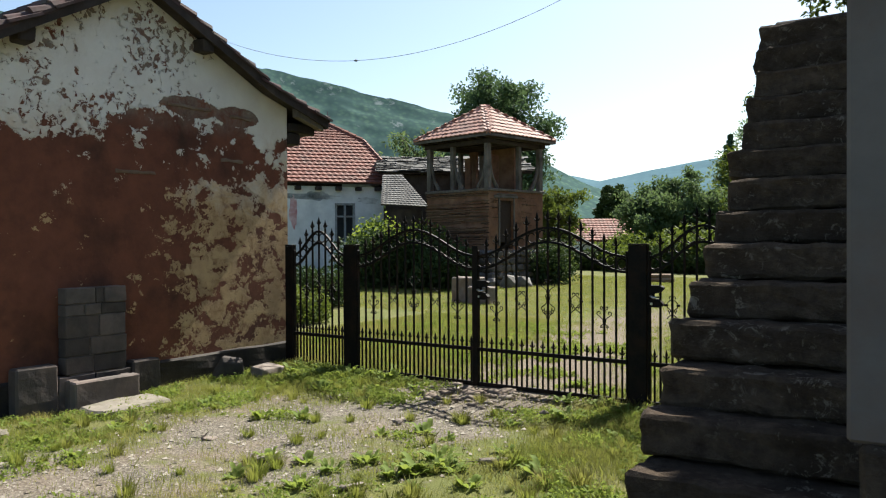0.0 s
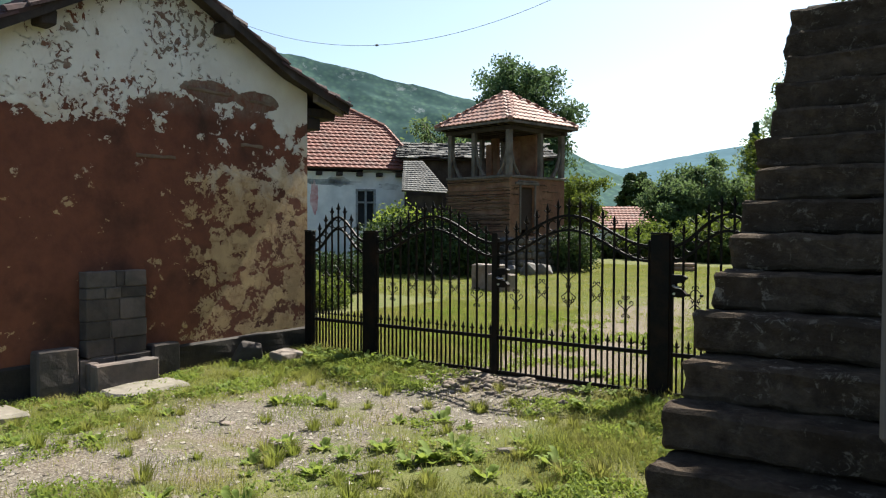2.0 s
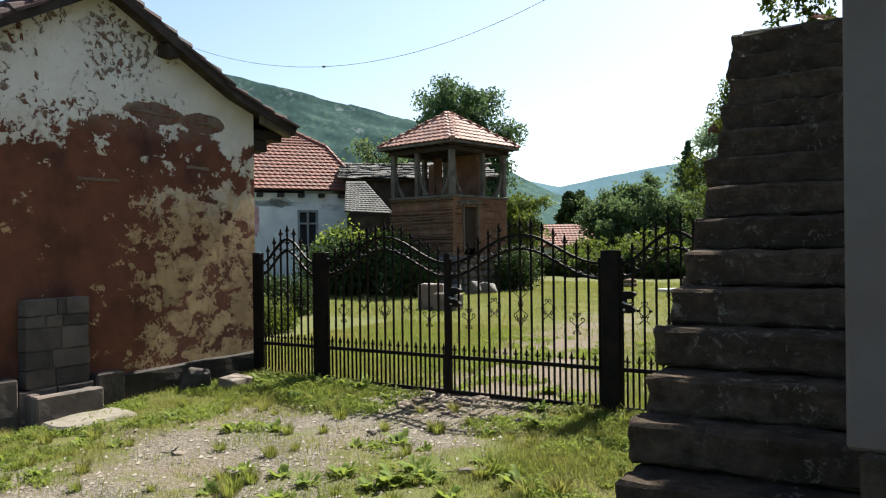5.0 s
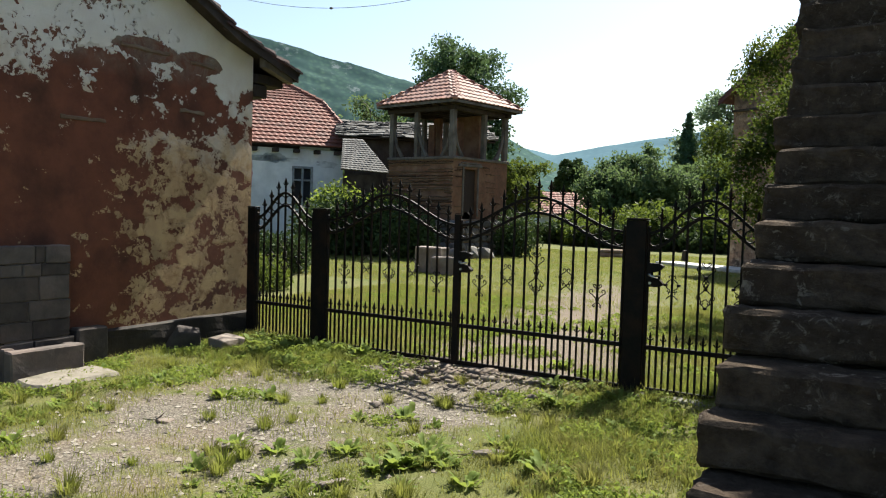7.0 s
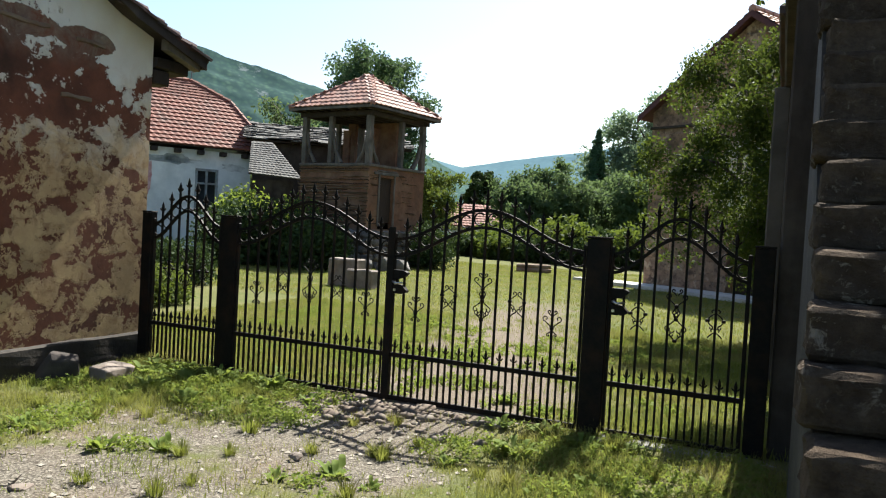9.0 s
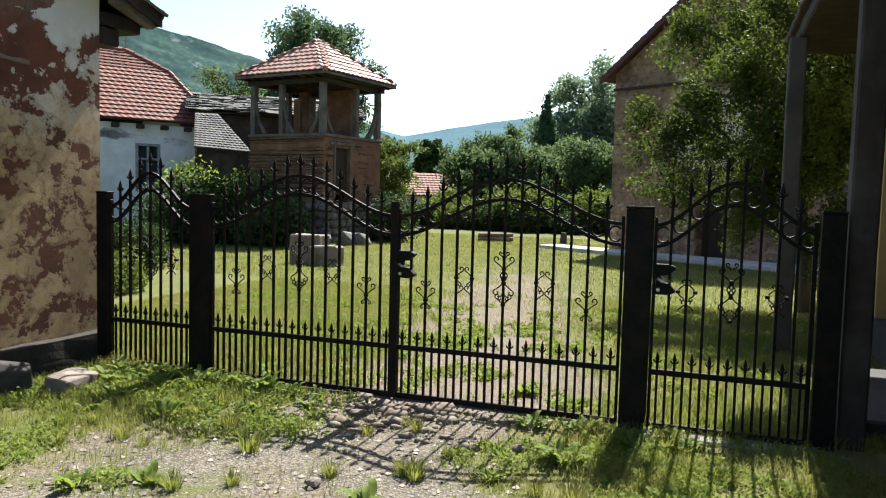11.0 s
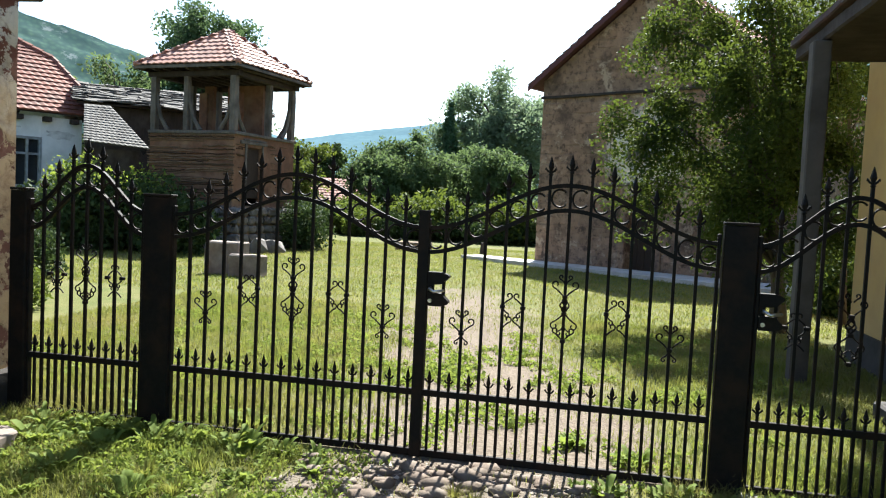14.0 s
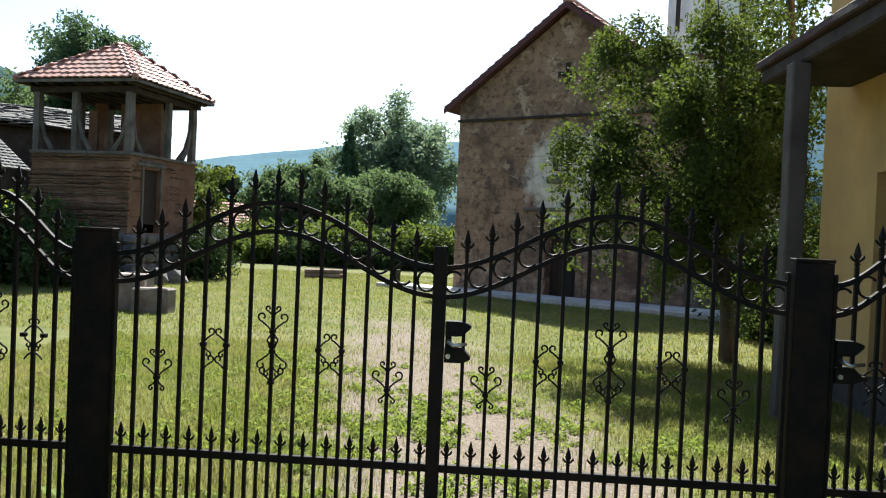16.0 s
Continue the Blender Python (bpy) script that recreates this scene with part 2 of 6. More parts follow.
def step_stone():
    """Dark weathered stone with pitting, brown weathering and scattered pale lichen."""
    n = Nodes("dark_weathered_stone")
    g, fine = n.noise(9.0, 9, 0.7), n.noise(55.0, 4, 0.7)
    col = n.mix(n.ramp(g, 0.32, 0.7), (0.036, 0.027, 0.021), (0.115, 0.085, 0.063))
    col = n.mix(n.ramp(n.noise(2.6, 6, 0.65), 0.5, 0.66), col, (0.046, 0.034, 0.026))
    col = n.mix(n.math("MULTIPLY", n.ramp(n.noise(14.0, 7, 0.75, dist=0.8), 0.56, 0.63), n.ramp(n.noise(2.6, 3), 0.42, 0.58)), col, (0.2, 0.17, 0.14))
    r = n.add("ShaderNodeObjectInfo").outputs["Random"]
    col = n.mix(1.0, col, n.mix(r, (0.8, 0.8, 0.8), (1.15, 1.13, 1.1)), "MULTIPLY")
    n.bump(n.math("ADD", g, n.math("MULTIPLY", fine, 0.4)), 1.0, 0.035)
    return n.done(col, 0.95, 0.06)


def rod_mat():
    """Weathered hazel rods, each of its own brown."""
    n = Nodes("wattle_rods")
    r = n.add("ShaderNodeNewGeometry").outputs["Random Per Island"]
    col = n.mix(n.ramp(r, 0.05, 0.95), (0.04, 0.025, 0.017), (0.17, 0.115, 0.072))
    col = n.mix(n.ramp(n.noise(5.0, 6, 0.65), 0.5, 0.66), col, (0.1, 0.055, 0.032))
    n.bump(n.noise(30.0, vec=n.stretch(0.4, 0.4, 3)), 0.6, 0.01)
    return n.done(col, 0.92, 0.12)


def gravel_mat():
    """Loose stones, each of its own grey or buff."""
    n = Nodes("loose_gravel")
    r = n.add("ShaderNodeNewGeometry").outputs["Random Per Island"]
    col = n.mix(n.ramp(r, 0.1, 0.95), (0.07, 0.06, 0.05), (0.29, 0.265, 0.225))
    col = n.mix(n.ramp(n.noise(40.0), 0.45, 0.7), col, (0.2, 0.165, 0.13))
    n.bump(n.noise(90.0), 0.4, 0.004)
    return n.done(col, 0.93, 0.15)


def forest_mat(name, a, b, rock, haze_tint, scale=0.03, depth=0.75):
    """A wooded slope seen from far: crowns, painted gap shade, clearings, grey rock, painted haze."""
    n = Nodes(name)
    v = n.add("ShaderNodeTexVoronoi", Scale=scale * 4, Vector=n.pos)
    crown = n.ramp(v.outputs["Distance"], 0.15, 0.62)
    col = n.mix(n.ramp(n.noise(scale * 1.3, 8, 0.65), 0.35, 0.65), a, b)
    # shade between the crowns, painted as near-black at the cell edges
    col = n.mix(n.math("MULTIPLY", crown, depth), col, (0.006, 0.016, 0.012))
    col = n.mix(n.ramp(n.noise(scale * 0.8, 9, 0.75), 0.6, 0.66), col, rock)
    # distance haze goes straight into the base colour
    col = n.mix(0.42, col, haze_tint)
    n.bump(v.outputs["Distance"], -1.0, 8.0)
    return n.done(col, 1.0, 0.0)


def church_mat(name, a, b, dark, pale, vary, patch=None):
    """Weathered church stone: mottled, with dark damp stains and pale remains of render."""
    n = Nodes(name)
    g = n.noise(5.0)
    col = n.mix(n.ramp(g, 0.3, 0.7), a, b)
    if vary:
        r = n.add("ShaderNodeObjectInfo").outputs["Random"]
        col = n.mix(1.0, col, n.mix(r, (1 - vary,) * 3, (1 + vary * 0.6,) * 3), "MULTIPLY")
    col = n.mix(n.ramp(n.noise(0.8, 7, 0.65), 0.5, 0.62), col, dark)
    col = n.mix(n.ramp(n.noise(1.5, 8, 0.68, dist=0.4), 0.55, 0.62), col, pale)
    col = n.mix(n.ramp(n.noise(3.3, 5), 0.58, 0.66), col, dark)
    col = n.mix(n.math("MULTIPLY", n.ramp(n.noise(6.5, 6, 0.7), 0.52, 0.62), 0.6), col, (0.055, 0.04, 0.034))
    if patch:
        # limewash left round the niche, fading out in flakes
        sep = n.add("ShaderNodeSeparateXYZ", Vector=n.pos)
        along = n.math("ADD", n.math("MULTIPLY", n.math("SUBTRACT", sep.outputs[0], patch[0]), 0.866), n.math("MULTIPLY", n.math("SUBTRACT", sep.outputs[1], patch[1]), -0.5))
        dx, dz = n.math("DIVIDE", along, 1.25), n.math("DIVIDE", n.math("SUBTRACT", sep.outputs[2], patch[2]), 1.3)
        ring = n.math("ADD", n.math("ADD", n.math("MULTIPLY", dx, dx), n.math("MULTIPLY", dz, dz)), n.math("MULTIPLY", n.math("SUBTRACT", n.noise(2.4, 8, 0.7, dist=0.5), 0.5), 2.2))
        lime = n.mix(n.ramp(n.noise(5.0), 0.35, 0.7), (0.62, 0.59, 0.54), (0.4, 0.36, 0.31))
        col = n.mix(n.ramp(ring, 1.15, 0.7), col, lime)
    n.bump(n.math("ADD", g, n.noise(18.0)), 0.7, 0.02)
    return n.done(col, 0.92, 0.15)


PLASTER = gable_plaster()
GROUND = ground_mat()
STEEL = surf("black_painted_steel", (0.006, 0.006, 0.006), (0.012, 0.01, 0.009), 30, (0.022, 0.013, 0.009), 6.0, rough=0.6, bump=0.15, dist=0.002, spec=0.1)
CHROME = surf("brushed_steel", (0.55, 0.54, 0.52), (0.4, 0.4, 0.39), 60, rough=0.35, bump=0.05, metal=1.0)
STEP = step_stone()
MASON = surf("grey_masonry", (0.115, 0.0966, 0.0874), (0.069, 0.0575, 0.054), 8, (0.149, 0.113, 0.0978), 2.5, rough=0.93, bump=0.6, dist=0.012, vary=0.45)
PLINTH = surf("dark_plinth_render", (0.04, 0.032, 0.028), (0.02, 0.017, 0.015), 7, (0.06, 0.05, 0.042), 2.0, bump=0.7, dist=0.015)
ROCK = surf("pale_boulder", (0.245, 0.205, 0.176), (0.158, 0.13, 0.112), 9, (0.137, 0.101, 0.0792), 3.0, bump=0.7, dist=0.015, vary=0.15)
SLAB = surf("pale_flagstone", (0.24, 0.212, 0.174), (0.158, 0.137, 0.112), 9, (0.125, 0.112, 0.0705), 3.2, bump=0.6, dist=0.012)
DARKWOOD = surf("dark_weathered_wood", (0.045, 0.032, 0.026), (0.022, 0.017, 0.014), 9, (0.065, 0.052, 0.045), 2.0, bump=0.6, dist=0.01, stretch=(1, 1, 0.25), vary=0.25)
GREYWOOD = surf("grey_weathered_wood", (0.15, 0.131, 0.112), (0.09, 0.0788, 0.069), 10, (0.06, 0.0525, 0.045), 2.0, bump=0.6, dist=0.01, stretch=(1, 1, 0.2), vary=0.2)
OLDTILE = surf("dark_old_roof_tile", (0.095, 0.048, 0.045), (0.05, 0.032, 0.034), 8, (0.06, 0.055, 0.05), 2.5, bump=0.5, vary=0.35)
REDTILE = surf("red_clay_tile", (0.233, 0.0842, 0.0583), (0.175, 0.0616, 0.0454), 7, (0.13, 0.0616, 0.0486), 1.8, bump=0.3, dist=0.006, vary=0.3, rough=0.75)
PINKTILE = surf("pink_clay_tile", (0.378, 0.196, 0.151), (0.288, 0.137, 0.106), 7, (0.288, 0.177, 0.147), 1.5, bump=0.3, dist=0.006, vary=0.28, rough=0.7)
WATTLE = rod_mat()
MUD = surf("red_brown_daub", (0.17, 0.085, 0.0493), (0.102, 0.051, 0.0314), 5, (0.212, 0.128, 0.0782), 1.6, bump=0.6, dist=0.015)
RUBBLE = surf("grey_rubble_stone", (0.195, 0.179, 0.163), (0.117, 0.107, 0.0975), 6, (0.0845, 0.078, 0.0715), 2.0, bump=0.7, dist=0.02, vary=0.35)
WHITEWALL = surf("old_whitewash", (0.74, 0.76, 0.76), (0.62, 0.65, 0.66), 3, (0.5, 0.53, 0.54), 0.8, bump=0.3, dist=0.01)
MOULD = surf("flaked_dark_patch", (0.33, 0.36, 0.37), (0.16, 0.18, 0.19), 5, (0.6, 0.62, 0.62), 1.3, bump=0.5)
PINKPATCH = surf("pink_bare_render", (0.5, 0.25, 0.24), (0.42, 0.2, 0.2), 6, (0.65, 0.5, 0.5), 2.0, bump=0.4)
CHURCH = church_mat("church_stone", (0.3, 0.2, 0.14), (0.2, 0.135, 0.095), (0.1, 0.07, 0.055), (0.36, 0.28, 0.21), 0.14, (2.3, 17.58, 3.45))
MORTAR = church_mat("church_mortar", (0.26, 0.18, 0.13), (0.17, 0.12, 0.088), (0.1, 0.07, 0.055), (0.36, 0.28, 0.21), 0.0, (2.3, 17.58, 3.45))
LIME = surf("flaked_limewash", (0.66, 0.63, 0.58), (0.5, 0.46, 0.41), 4, (0.36, 0.3, 0.25), 1.7, bump=0.5, dist=0.01)
REDFASCIA = surf("red_painted_fascia", (0.1, 0.042, 0.045), (0.07, 0.033, 0.036), 6, bump=0.2)
CONCRETE = surf("grey_concrete", (0.26, 0.245, 0.225), (0.18, 0.17, 0.16), 6, (0.13, 0.12, 0.11), 1.5, bump=0.4, dist=0.006)
PAVING = surf("pale_concrete_apron", (0.52, 0.51, 0.49), (0.4, 0.39, 0.375), 4, (0.33, 0.32, 0.3), 1.0, bump=0.3)
YELLOW = surf("yellow_facade_paint", (0.577, 0.39, 0.156), (0.515, 0.335, 0.125), 3, (0.429, 0.289, 0.133), 0.7, bump=0.25, dist=0.006, rough=0.8)
GREYPLASTER = surf("grey_plaster", (0.145, 0.129, 0.121), (0.106, 0.0952, 0.0892), 5, (0.128, 0.0892, 0.0723), 1.8, bump=0.3, dist=0.006)
# door wood, and the painted shade of niche, cross and slit openings
DARKDOOR_OPENING = surf("dark_door_and_opening_shade", (0.045, 0.03, 0.022), (0.025, 0.018, 0.014), 10, bump=0.4, stretch=(4, 4, 0.5))
BROWNDOOR = surf("brown_door_paint", (0.2, 0.085, 0.035), (0.14, 0.06, 0.028), 8, bump=0.3, stretch=(4, 4, 0.5))
SLATE = surf("grey_shingles", (0.173, 0.164, 0.155), (0.115, 0.11, 0.104), 9, (0.0749, 0.0691, 0.0662), 2.0, bump=0.6, vary=0.3)
SLATEDARK = surf("stone_slab_roof", (0.147, 0.134, 0.122), (0.0612, 0.0581, 0.0551), 6, (0.0306, 0.0287, 0.0275), 1.4, bump=0.8, dist=0.03, vary=0.4)
BARK = surf("rough_bark", (0.075, 0.06, 0.048), (0.04, 0.032, 0.026), 9, (0.1, 0.088, 0.075), 2.0, bump=0.9, dist=0.03, stretch=(1, 1, 0.25))
GRASS = leaf_mat("grass_blades", (0.085, 0.128, 0.016), (0.165, 0.185, 0.036), (0.215, 0.188, 0.065), 0.42, (0.3, 0.33, 0.06))
HERB = leaf_mat("weed_leaves", (0.11, 0.165, 0.03), (0.19, 0.235, 0.055), (0.15, 0.2, 0.045), 0.42, (0.34, 0.4, 0.07))
PEAR = leaf_mat("fruit_tree_leaves", (0.0126, 0.0306, 0.009), (0.036, 0.0594, 0.0135), (0.0504, 0.0774, 0.0162), 0.27, (0.225, 0.288, 0.0405))
WALNUT = leaf_mat("walnut_leaves", (0.029, 0.0621, 0.0331), (0.0704, 0.116, 0.058), (0.0497, 0.0911, 0.0455), 0.34, (0.166, 0.24, 0.0828))
ASH = leaf_mat("ash_leaves", (0.07, 0.115, 0.075), (0.135, 0.185, 0.125), (0.105, 0.15, 0.1), 0.5, (0.26, 0.34, 0.18))
BROAD = leaf_mat("broad_leaves", (0.0422, 0.0774, 0.0352), (0.088, 0.13, 0.0598), (0.0704, 0.112, 0.0492), 0.42, (0.19, 0.26, 0.0844))
NEEDLE = leaf_mat("spruce_needles", (0.033, 0.075, 0.042), (0.06, 0.112, 0.06), (0.045, 0.09, 0.0525), 0.1)
BUSHLEAF = leaf_mat("bush_leaves", (0.0306, 0.0581, 0.0153), (0.0673, 0.0978, 0.0245), (0.0918, 0.116, 0.0306), 0.3)
# darker bush leaves; at the tower their colour stands in for its shade
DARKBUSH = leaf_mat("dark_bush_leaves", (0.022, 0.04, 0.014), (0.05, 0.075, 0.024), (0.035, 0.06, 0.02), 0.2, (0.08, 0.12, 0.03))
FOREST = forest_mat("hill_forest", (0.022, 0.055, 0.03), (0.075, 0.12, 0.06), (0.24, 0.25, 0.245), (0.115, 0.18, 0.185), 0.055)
# the far hill's colours already carry the blue of the haze
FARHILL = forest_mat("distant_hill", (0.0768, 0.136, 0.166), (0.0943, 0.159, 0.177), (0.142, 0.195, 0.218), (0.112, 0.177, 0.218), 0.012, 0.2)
GLASS = surf("dim_window_glass", (0.03, 0.035, 0.04), (0.05, 0.055, 0.06), 2, rough=0.08, bump=0.0, spec=0.6)
FRAMEPAINT = surf("pale_blue_grey_paint", (0.3, 0.33, 0.35), (0.22, 0.25, 0.27), 12, (0.17, 0.17, 0.16), 4.0, bump=0.3, dist=0.004)
# paler copy of the bush leaves with the sunlight put into the colour
BRIGHTBUSH = leaf_mat("bright_bush_leaves", (0.1, 0.155, 0.025), (0.18, 0.235, 0.045), (0.14, 0.2, 0.035), 0.45, (0.36, 0.42, 0.06))
POSTGREY = surf("stained_grey_post_render", (0.1, 0.088, 0.078), (0.07, 0.062, 0.055), 5, (0.05, 0.043, 0.037), 1.8, bump=0.4, dist=0.006)
WIRE = surf("grey_cable", (0.16, 0.16, 0.16), (0.22, 0.22, 0.22), 20)
EARTH = surf("dry_earth_clod", (0.165, 0.122, 0.0918), (0.104, 0.0765, 0.0581), 14, (0.202, 0.172, 0.141), 4.0, bump=0.8, dist=0.01)
DARKPLASTER = surf("dark_grey_render", (0.06, 0.055, 0.053), (0.042, 0.039, 0.037), 6, (0.03, 0.027, 0.025), 1.5, bump=0.4, dist=0.006)
GRAVEL = gravel_mat()
LACING = surf("earthy_old_timber", (0.2, 0.135, 0.09), (0.12, 0.075, 0.05), 12, (0.24, 0.19, 0.14), 3.0, bump=0.6, dist=0.01)

# ---- ground ----
def bare_at(x, y):
    """How bare the ground is: 0 turf, 1 gravel or trodden earth."""
    nz = noise.noise((x * 0.9, y * 0.9, 3.1)) * 0.55 + noise.noise((x * 2.7, y * 2.7, 8.2)) * 0.4
    if y < -0.05:
        yard = 1.0 - max(0.0, abs(x + 0.15) - 0.9) * 0.75
        if y > -1.9 and x < -0.7:
            yard -= (y + 1.9) * 0.9
        if y > -1.3 and -0.7 <= x < 1.1:
            yard += 0.25
        if x > 1.7:
            yard -= 0.35
        if y < -4.6:
            yard = max(yard, 0.75)
        b = yard * 0.62 + nz * 0.68
    else:
        off = max(0.0, abs(x + 0.2 * y - 0.55) - 0.35)
        b = max(0.0, 1.2 - off * 0.75) * max(0.0, 1 - y / 17) + nz * 0.4
        if x > 1.6 and y < 1.2:
            b -= 0.1
    return min(1.0, max(0.0, b))


def ground_z(x, y):
    z = -0.06 + 0.025 * noise.noise((x * 0.6, y * 0.6, 0.3))
    if -1.6 < y < -0.05 and -0.9 < x < 1.6:
        z += 0.03 * max(0.0, noise.noise((x * 3.1, y * 3.1, 5.5))) - 0.015
    if y < -3 and x < -1.5:
        z -= 0.03
    return z


def grid_sheet(xs, ys):
    """A sheet of quads over two rows of coordinates, with the attribute bare."""
    v = np.array([(x, y, ground_z(x, y)) for y in ys for x in xs], np.float32)
    nx, ny = len(xs), len(ys)
    i = (np.arange(ny - 1)[:, None] * nx + np.arange(nx - 1)[None]).ravel()
    me = np_mesh("ground", v, np.stack([i, i + 1, i + 1 + nx, i + nx], 1), GROUND, True)
    at = me.attributes.new("bare", "FLOAT", "POINT")
    at.data.foreach_set("value", [bare_at(float(p[0]), float(p[1])) if abs(p[0]) < 40 and -40 < p[1] < 60 else 0.1 for p in v])
    return me


def spaced(lo, hi, step, far):
    out = list(np.arange(lo, hi + 1e-6, step))
    k, a, b = step, lo, hi
    while b < far:
        k *= 1.35
        a, b = a - k, b + k
        out = [a, *out, b]
    return out


tagged(new("ground", grid_sheet(spaced(-8, 8, 0.11, 3500), spaced(-10, 14, 0.11, 3500))), "patchy summer grass, gravel and trodden earth", "ground", kind="structure")


def grass_mesh(name, n, region, height, width, seed, lush=None):
    """Single blades over a rectangle, thinned where the ground is bare."""
    r = np.random.RandomState(seed)
    P = r.uniform((region[0], region[2]), (region[1], region[3]), (n, 2))
    keep = []
    for x, y in P:
        b = bare_at(x, y)
        c = noise.noise((x * 1.7, y * 1.7, 12.0))
        keep.append(r.rand() < (1 - b) ** 1.6 * (0.5 + 1.1 * c if y < 0 else 0.9) + 0.012)
    P = P[np.array(keep)]
    n = len(P)
    h = height * (0.45 + 0.9 * r.rand(n)) * np.array([1 + 0.8 * max(0, noise.noise((x * 1.3, y * 1.3, 20.0))) for x, y in P])
    if lush is not None:
        h *= np.array([lush(x, y) for x, y in P])
    a = r.uniform(0, math.tau, n)
    w = width * (0.6 + 0.8 * r.rand(n))
    z = np.array([ground_z(x, y) for x, y in P]) - 0.005
    side = np.stack([np.cos(a), np.sin(a), 0 * a], 1) * w[:, None] / 2
    lean = np.stack([-np.sin(a), np.cos(a), 0 * a], 1) * (h * r.uniform(0.15, 1.3, n))[:, None]
    B = np.column_stack([P, z])
    up = np.array([0, 0, 1.0])
    M = B + lean * 0.35 + up * (h * 0.55)[:, None]
    T = B + lean + up * h[:, None]
    V = np.stack([B - side, B + side, M + side * 0.7, M - side * 0.7, T], 1).reshape(-1, 3)
    k = np.arange(n)[:, None] * 5
    return np_mesh(name, V, np.concatenate([k + [0, 1, 2], k + [0, 2, 3], k + [3, 2, 4]]), GRASS)


def front_lush(x, y):
    f = 0.8
    if y > -2.0 and x < -0.6:
        f = 1.15
    if x > 1.6 and y > -2.5:
        f = 1.3
    return f


def yard_lush(x, y):
    f = 2.4 - 1.2 * min(1.0, y) if y < 1.0 else 1.2
    if -2.2 < x < -0.2 and 0.5 < y < 4:
        f *= 1.4
    return f


tagged(new("grass", grass_mesh("grass", 280000, (-3.0, 3.5, -7.0, -0.02), 0.06, 0.0045, 1, front_lush)), "rough dry roadside grass in tufts", "grass", kind="stuff")
tagged(new("grass", grass_mesh("grass", 200000, (-5.5, 4.2, 0.0, 7.0), 0.045, 0.0065, 2, yard_lush)), "sunlit lawn grass inside the fence", "grass", kind="stuff")
tagged(new("grass", grass_mesh("grass", 230000, (-14.0, 9.0, 7.0, 26.0), 0.05, 0.012, 3)), "sunlit lawn grass of the church yard", "grass", kind="stuff")


def pebbles(n, region, seed):
    r = np.random.RandomState(seed)
    V, Fc = [], []
    k = 0
    for _ in range(n):
        x, y = r.uniform(region[0], region[1]), r.uniform(region[2], region[3])
        if r.rand() > bare_at(x, y):
            continue
        s = 0.005 + 0.022 * r.rand() ** 3.5
        c = np.array([x, y, ground_z(x, y) + s * 0.2])
        o = np.array([(1, 0, 0), (0, 1, 0), (-1, 0, 0), (0, -1, 0), (0, 0, 0.7), (0, 0, -0.6)]) * s * r.uniform(0.6, 1.3, (6, 1))
        q = r.uniform(0, math.tau)
        o = o @ np.array([(math.cos(q), math.sin(q), 0), (-math.sin(q), math.cos(q), 0), (0, 0, 1)])
        V.append(c + o)
        Fc += [(k + a, k + b, k + t) for t in (4, 5) for a, b in ((0, 1), (1, 2), (2, 3), (3, 0))]
        k += 6
    return np_mesh("pebbles", np.concatenate(V), np.array(Fc), GRAVEL)


def clods():
    """Lumps of trodden earth and broken stone under the gate."""
    r = random.Random(17)
    bm = bmesh.new()
    for _ in range(170):
        x, y = r.gauss(0.25, 0.5), -0.12 - abs(r.gauss(0, 0.38))
        s = r.uniform(0.012, 0.06) * (1.0 if r.random() < 0.8 else 1.6)
        tmp = bmesh.ops.create_icosphere(bm, subdivisions=1, radius=s)["verts"]
        for v in tmp:
            v.co += Vector(noise.noise_vector(v.co * 25 + Vector((x * 9, y * 9, 0)))) * s * 0.5
            v.co = Vector((v.co.x * 1.3 + x, v.co.y + y, v.co.z * 0.55 + ground_z(x, y) + s * 0.1))
    return bm


tagged(part("earth_clods", clods(), EARTH, smooth=True), "broken dry earth and stones before the gate", "earth", kind="stuff")
tagged(new("pebbles", pebbles(17000, (-3, 3, -7, -0.1), 5)), "loose pale gravel stones on the drive", "gravel", kind="stuff")


# ---- hills ----
def hill(name, table, near, crest, material, label, rough, seed):
    az = [a for a, _ in table]
    el = [e for _, e in table]
    A = np.linspace(az[0], az[-1], 520)
    R = np.linspace(0, 1, 44)
    V = []
    for i, r in enumerate(R):
        for a in A:
            top = math.tan(radians(float(np.interp(a, az, el)) + 0.5)) * crest
            d = near + (crest - near) * r
            z = top * (0.12 + 0.88 * r ** 0.9) * min(1.0, r * 12) + 1.5
            z += rough * top * 0.03 * noise.fractal((a * 0.16, r * 5, seed), 1.0, 2.0, 5) * r + rough * 0.006 * top * noise.noise((a * 2.4, r * 22, seed)) + rough * 0.05 * top * noise.fractal((a * 0.22, r * 2.2, seed + 9), 1.0, 2.0, 4) * r * (1 - r) * 4
            V.append((-math.sin(radians(a)) * d, math.cos(radians(a)) * d, z - 3))
    n = len(A)
    i = (np.arange(len(R) - 1)[:, None] * n + np.arange(n - 1)[None]).ravel()
    return tagged(new(name, np_mesh(name, np.array(V), np.stack([i, i + 1, i + 1 + n, i + n], 1), material, True)), label, "hill", kind="structure")


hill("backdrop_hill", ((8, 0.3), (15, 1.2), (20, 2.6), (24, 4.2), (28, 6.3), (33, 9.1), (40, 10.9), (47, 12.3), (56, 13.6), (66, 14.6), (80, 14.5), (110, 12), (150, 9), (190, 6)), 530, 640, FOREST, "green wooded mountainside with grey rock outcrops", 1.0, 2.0)
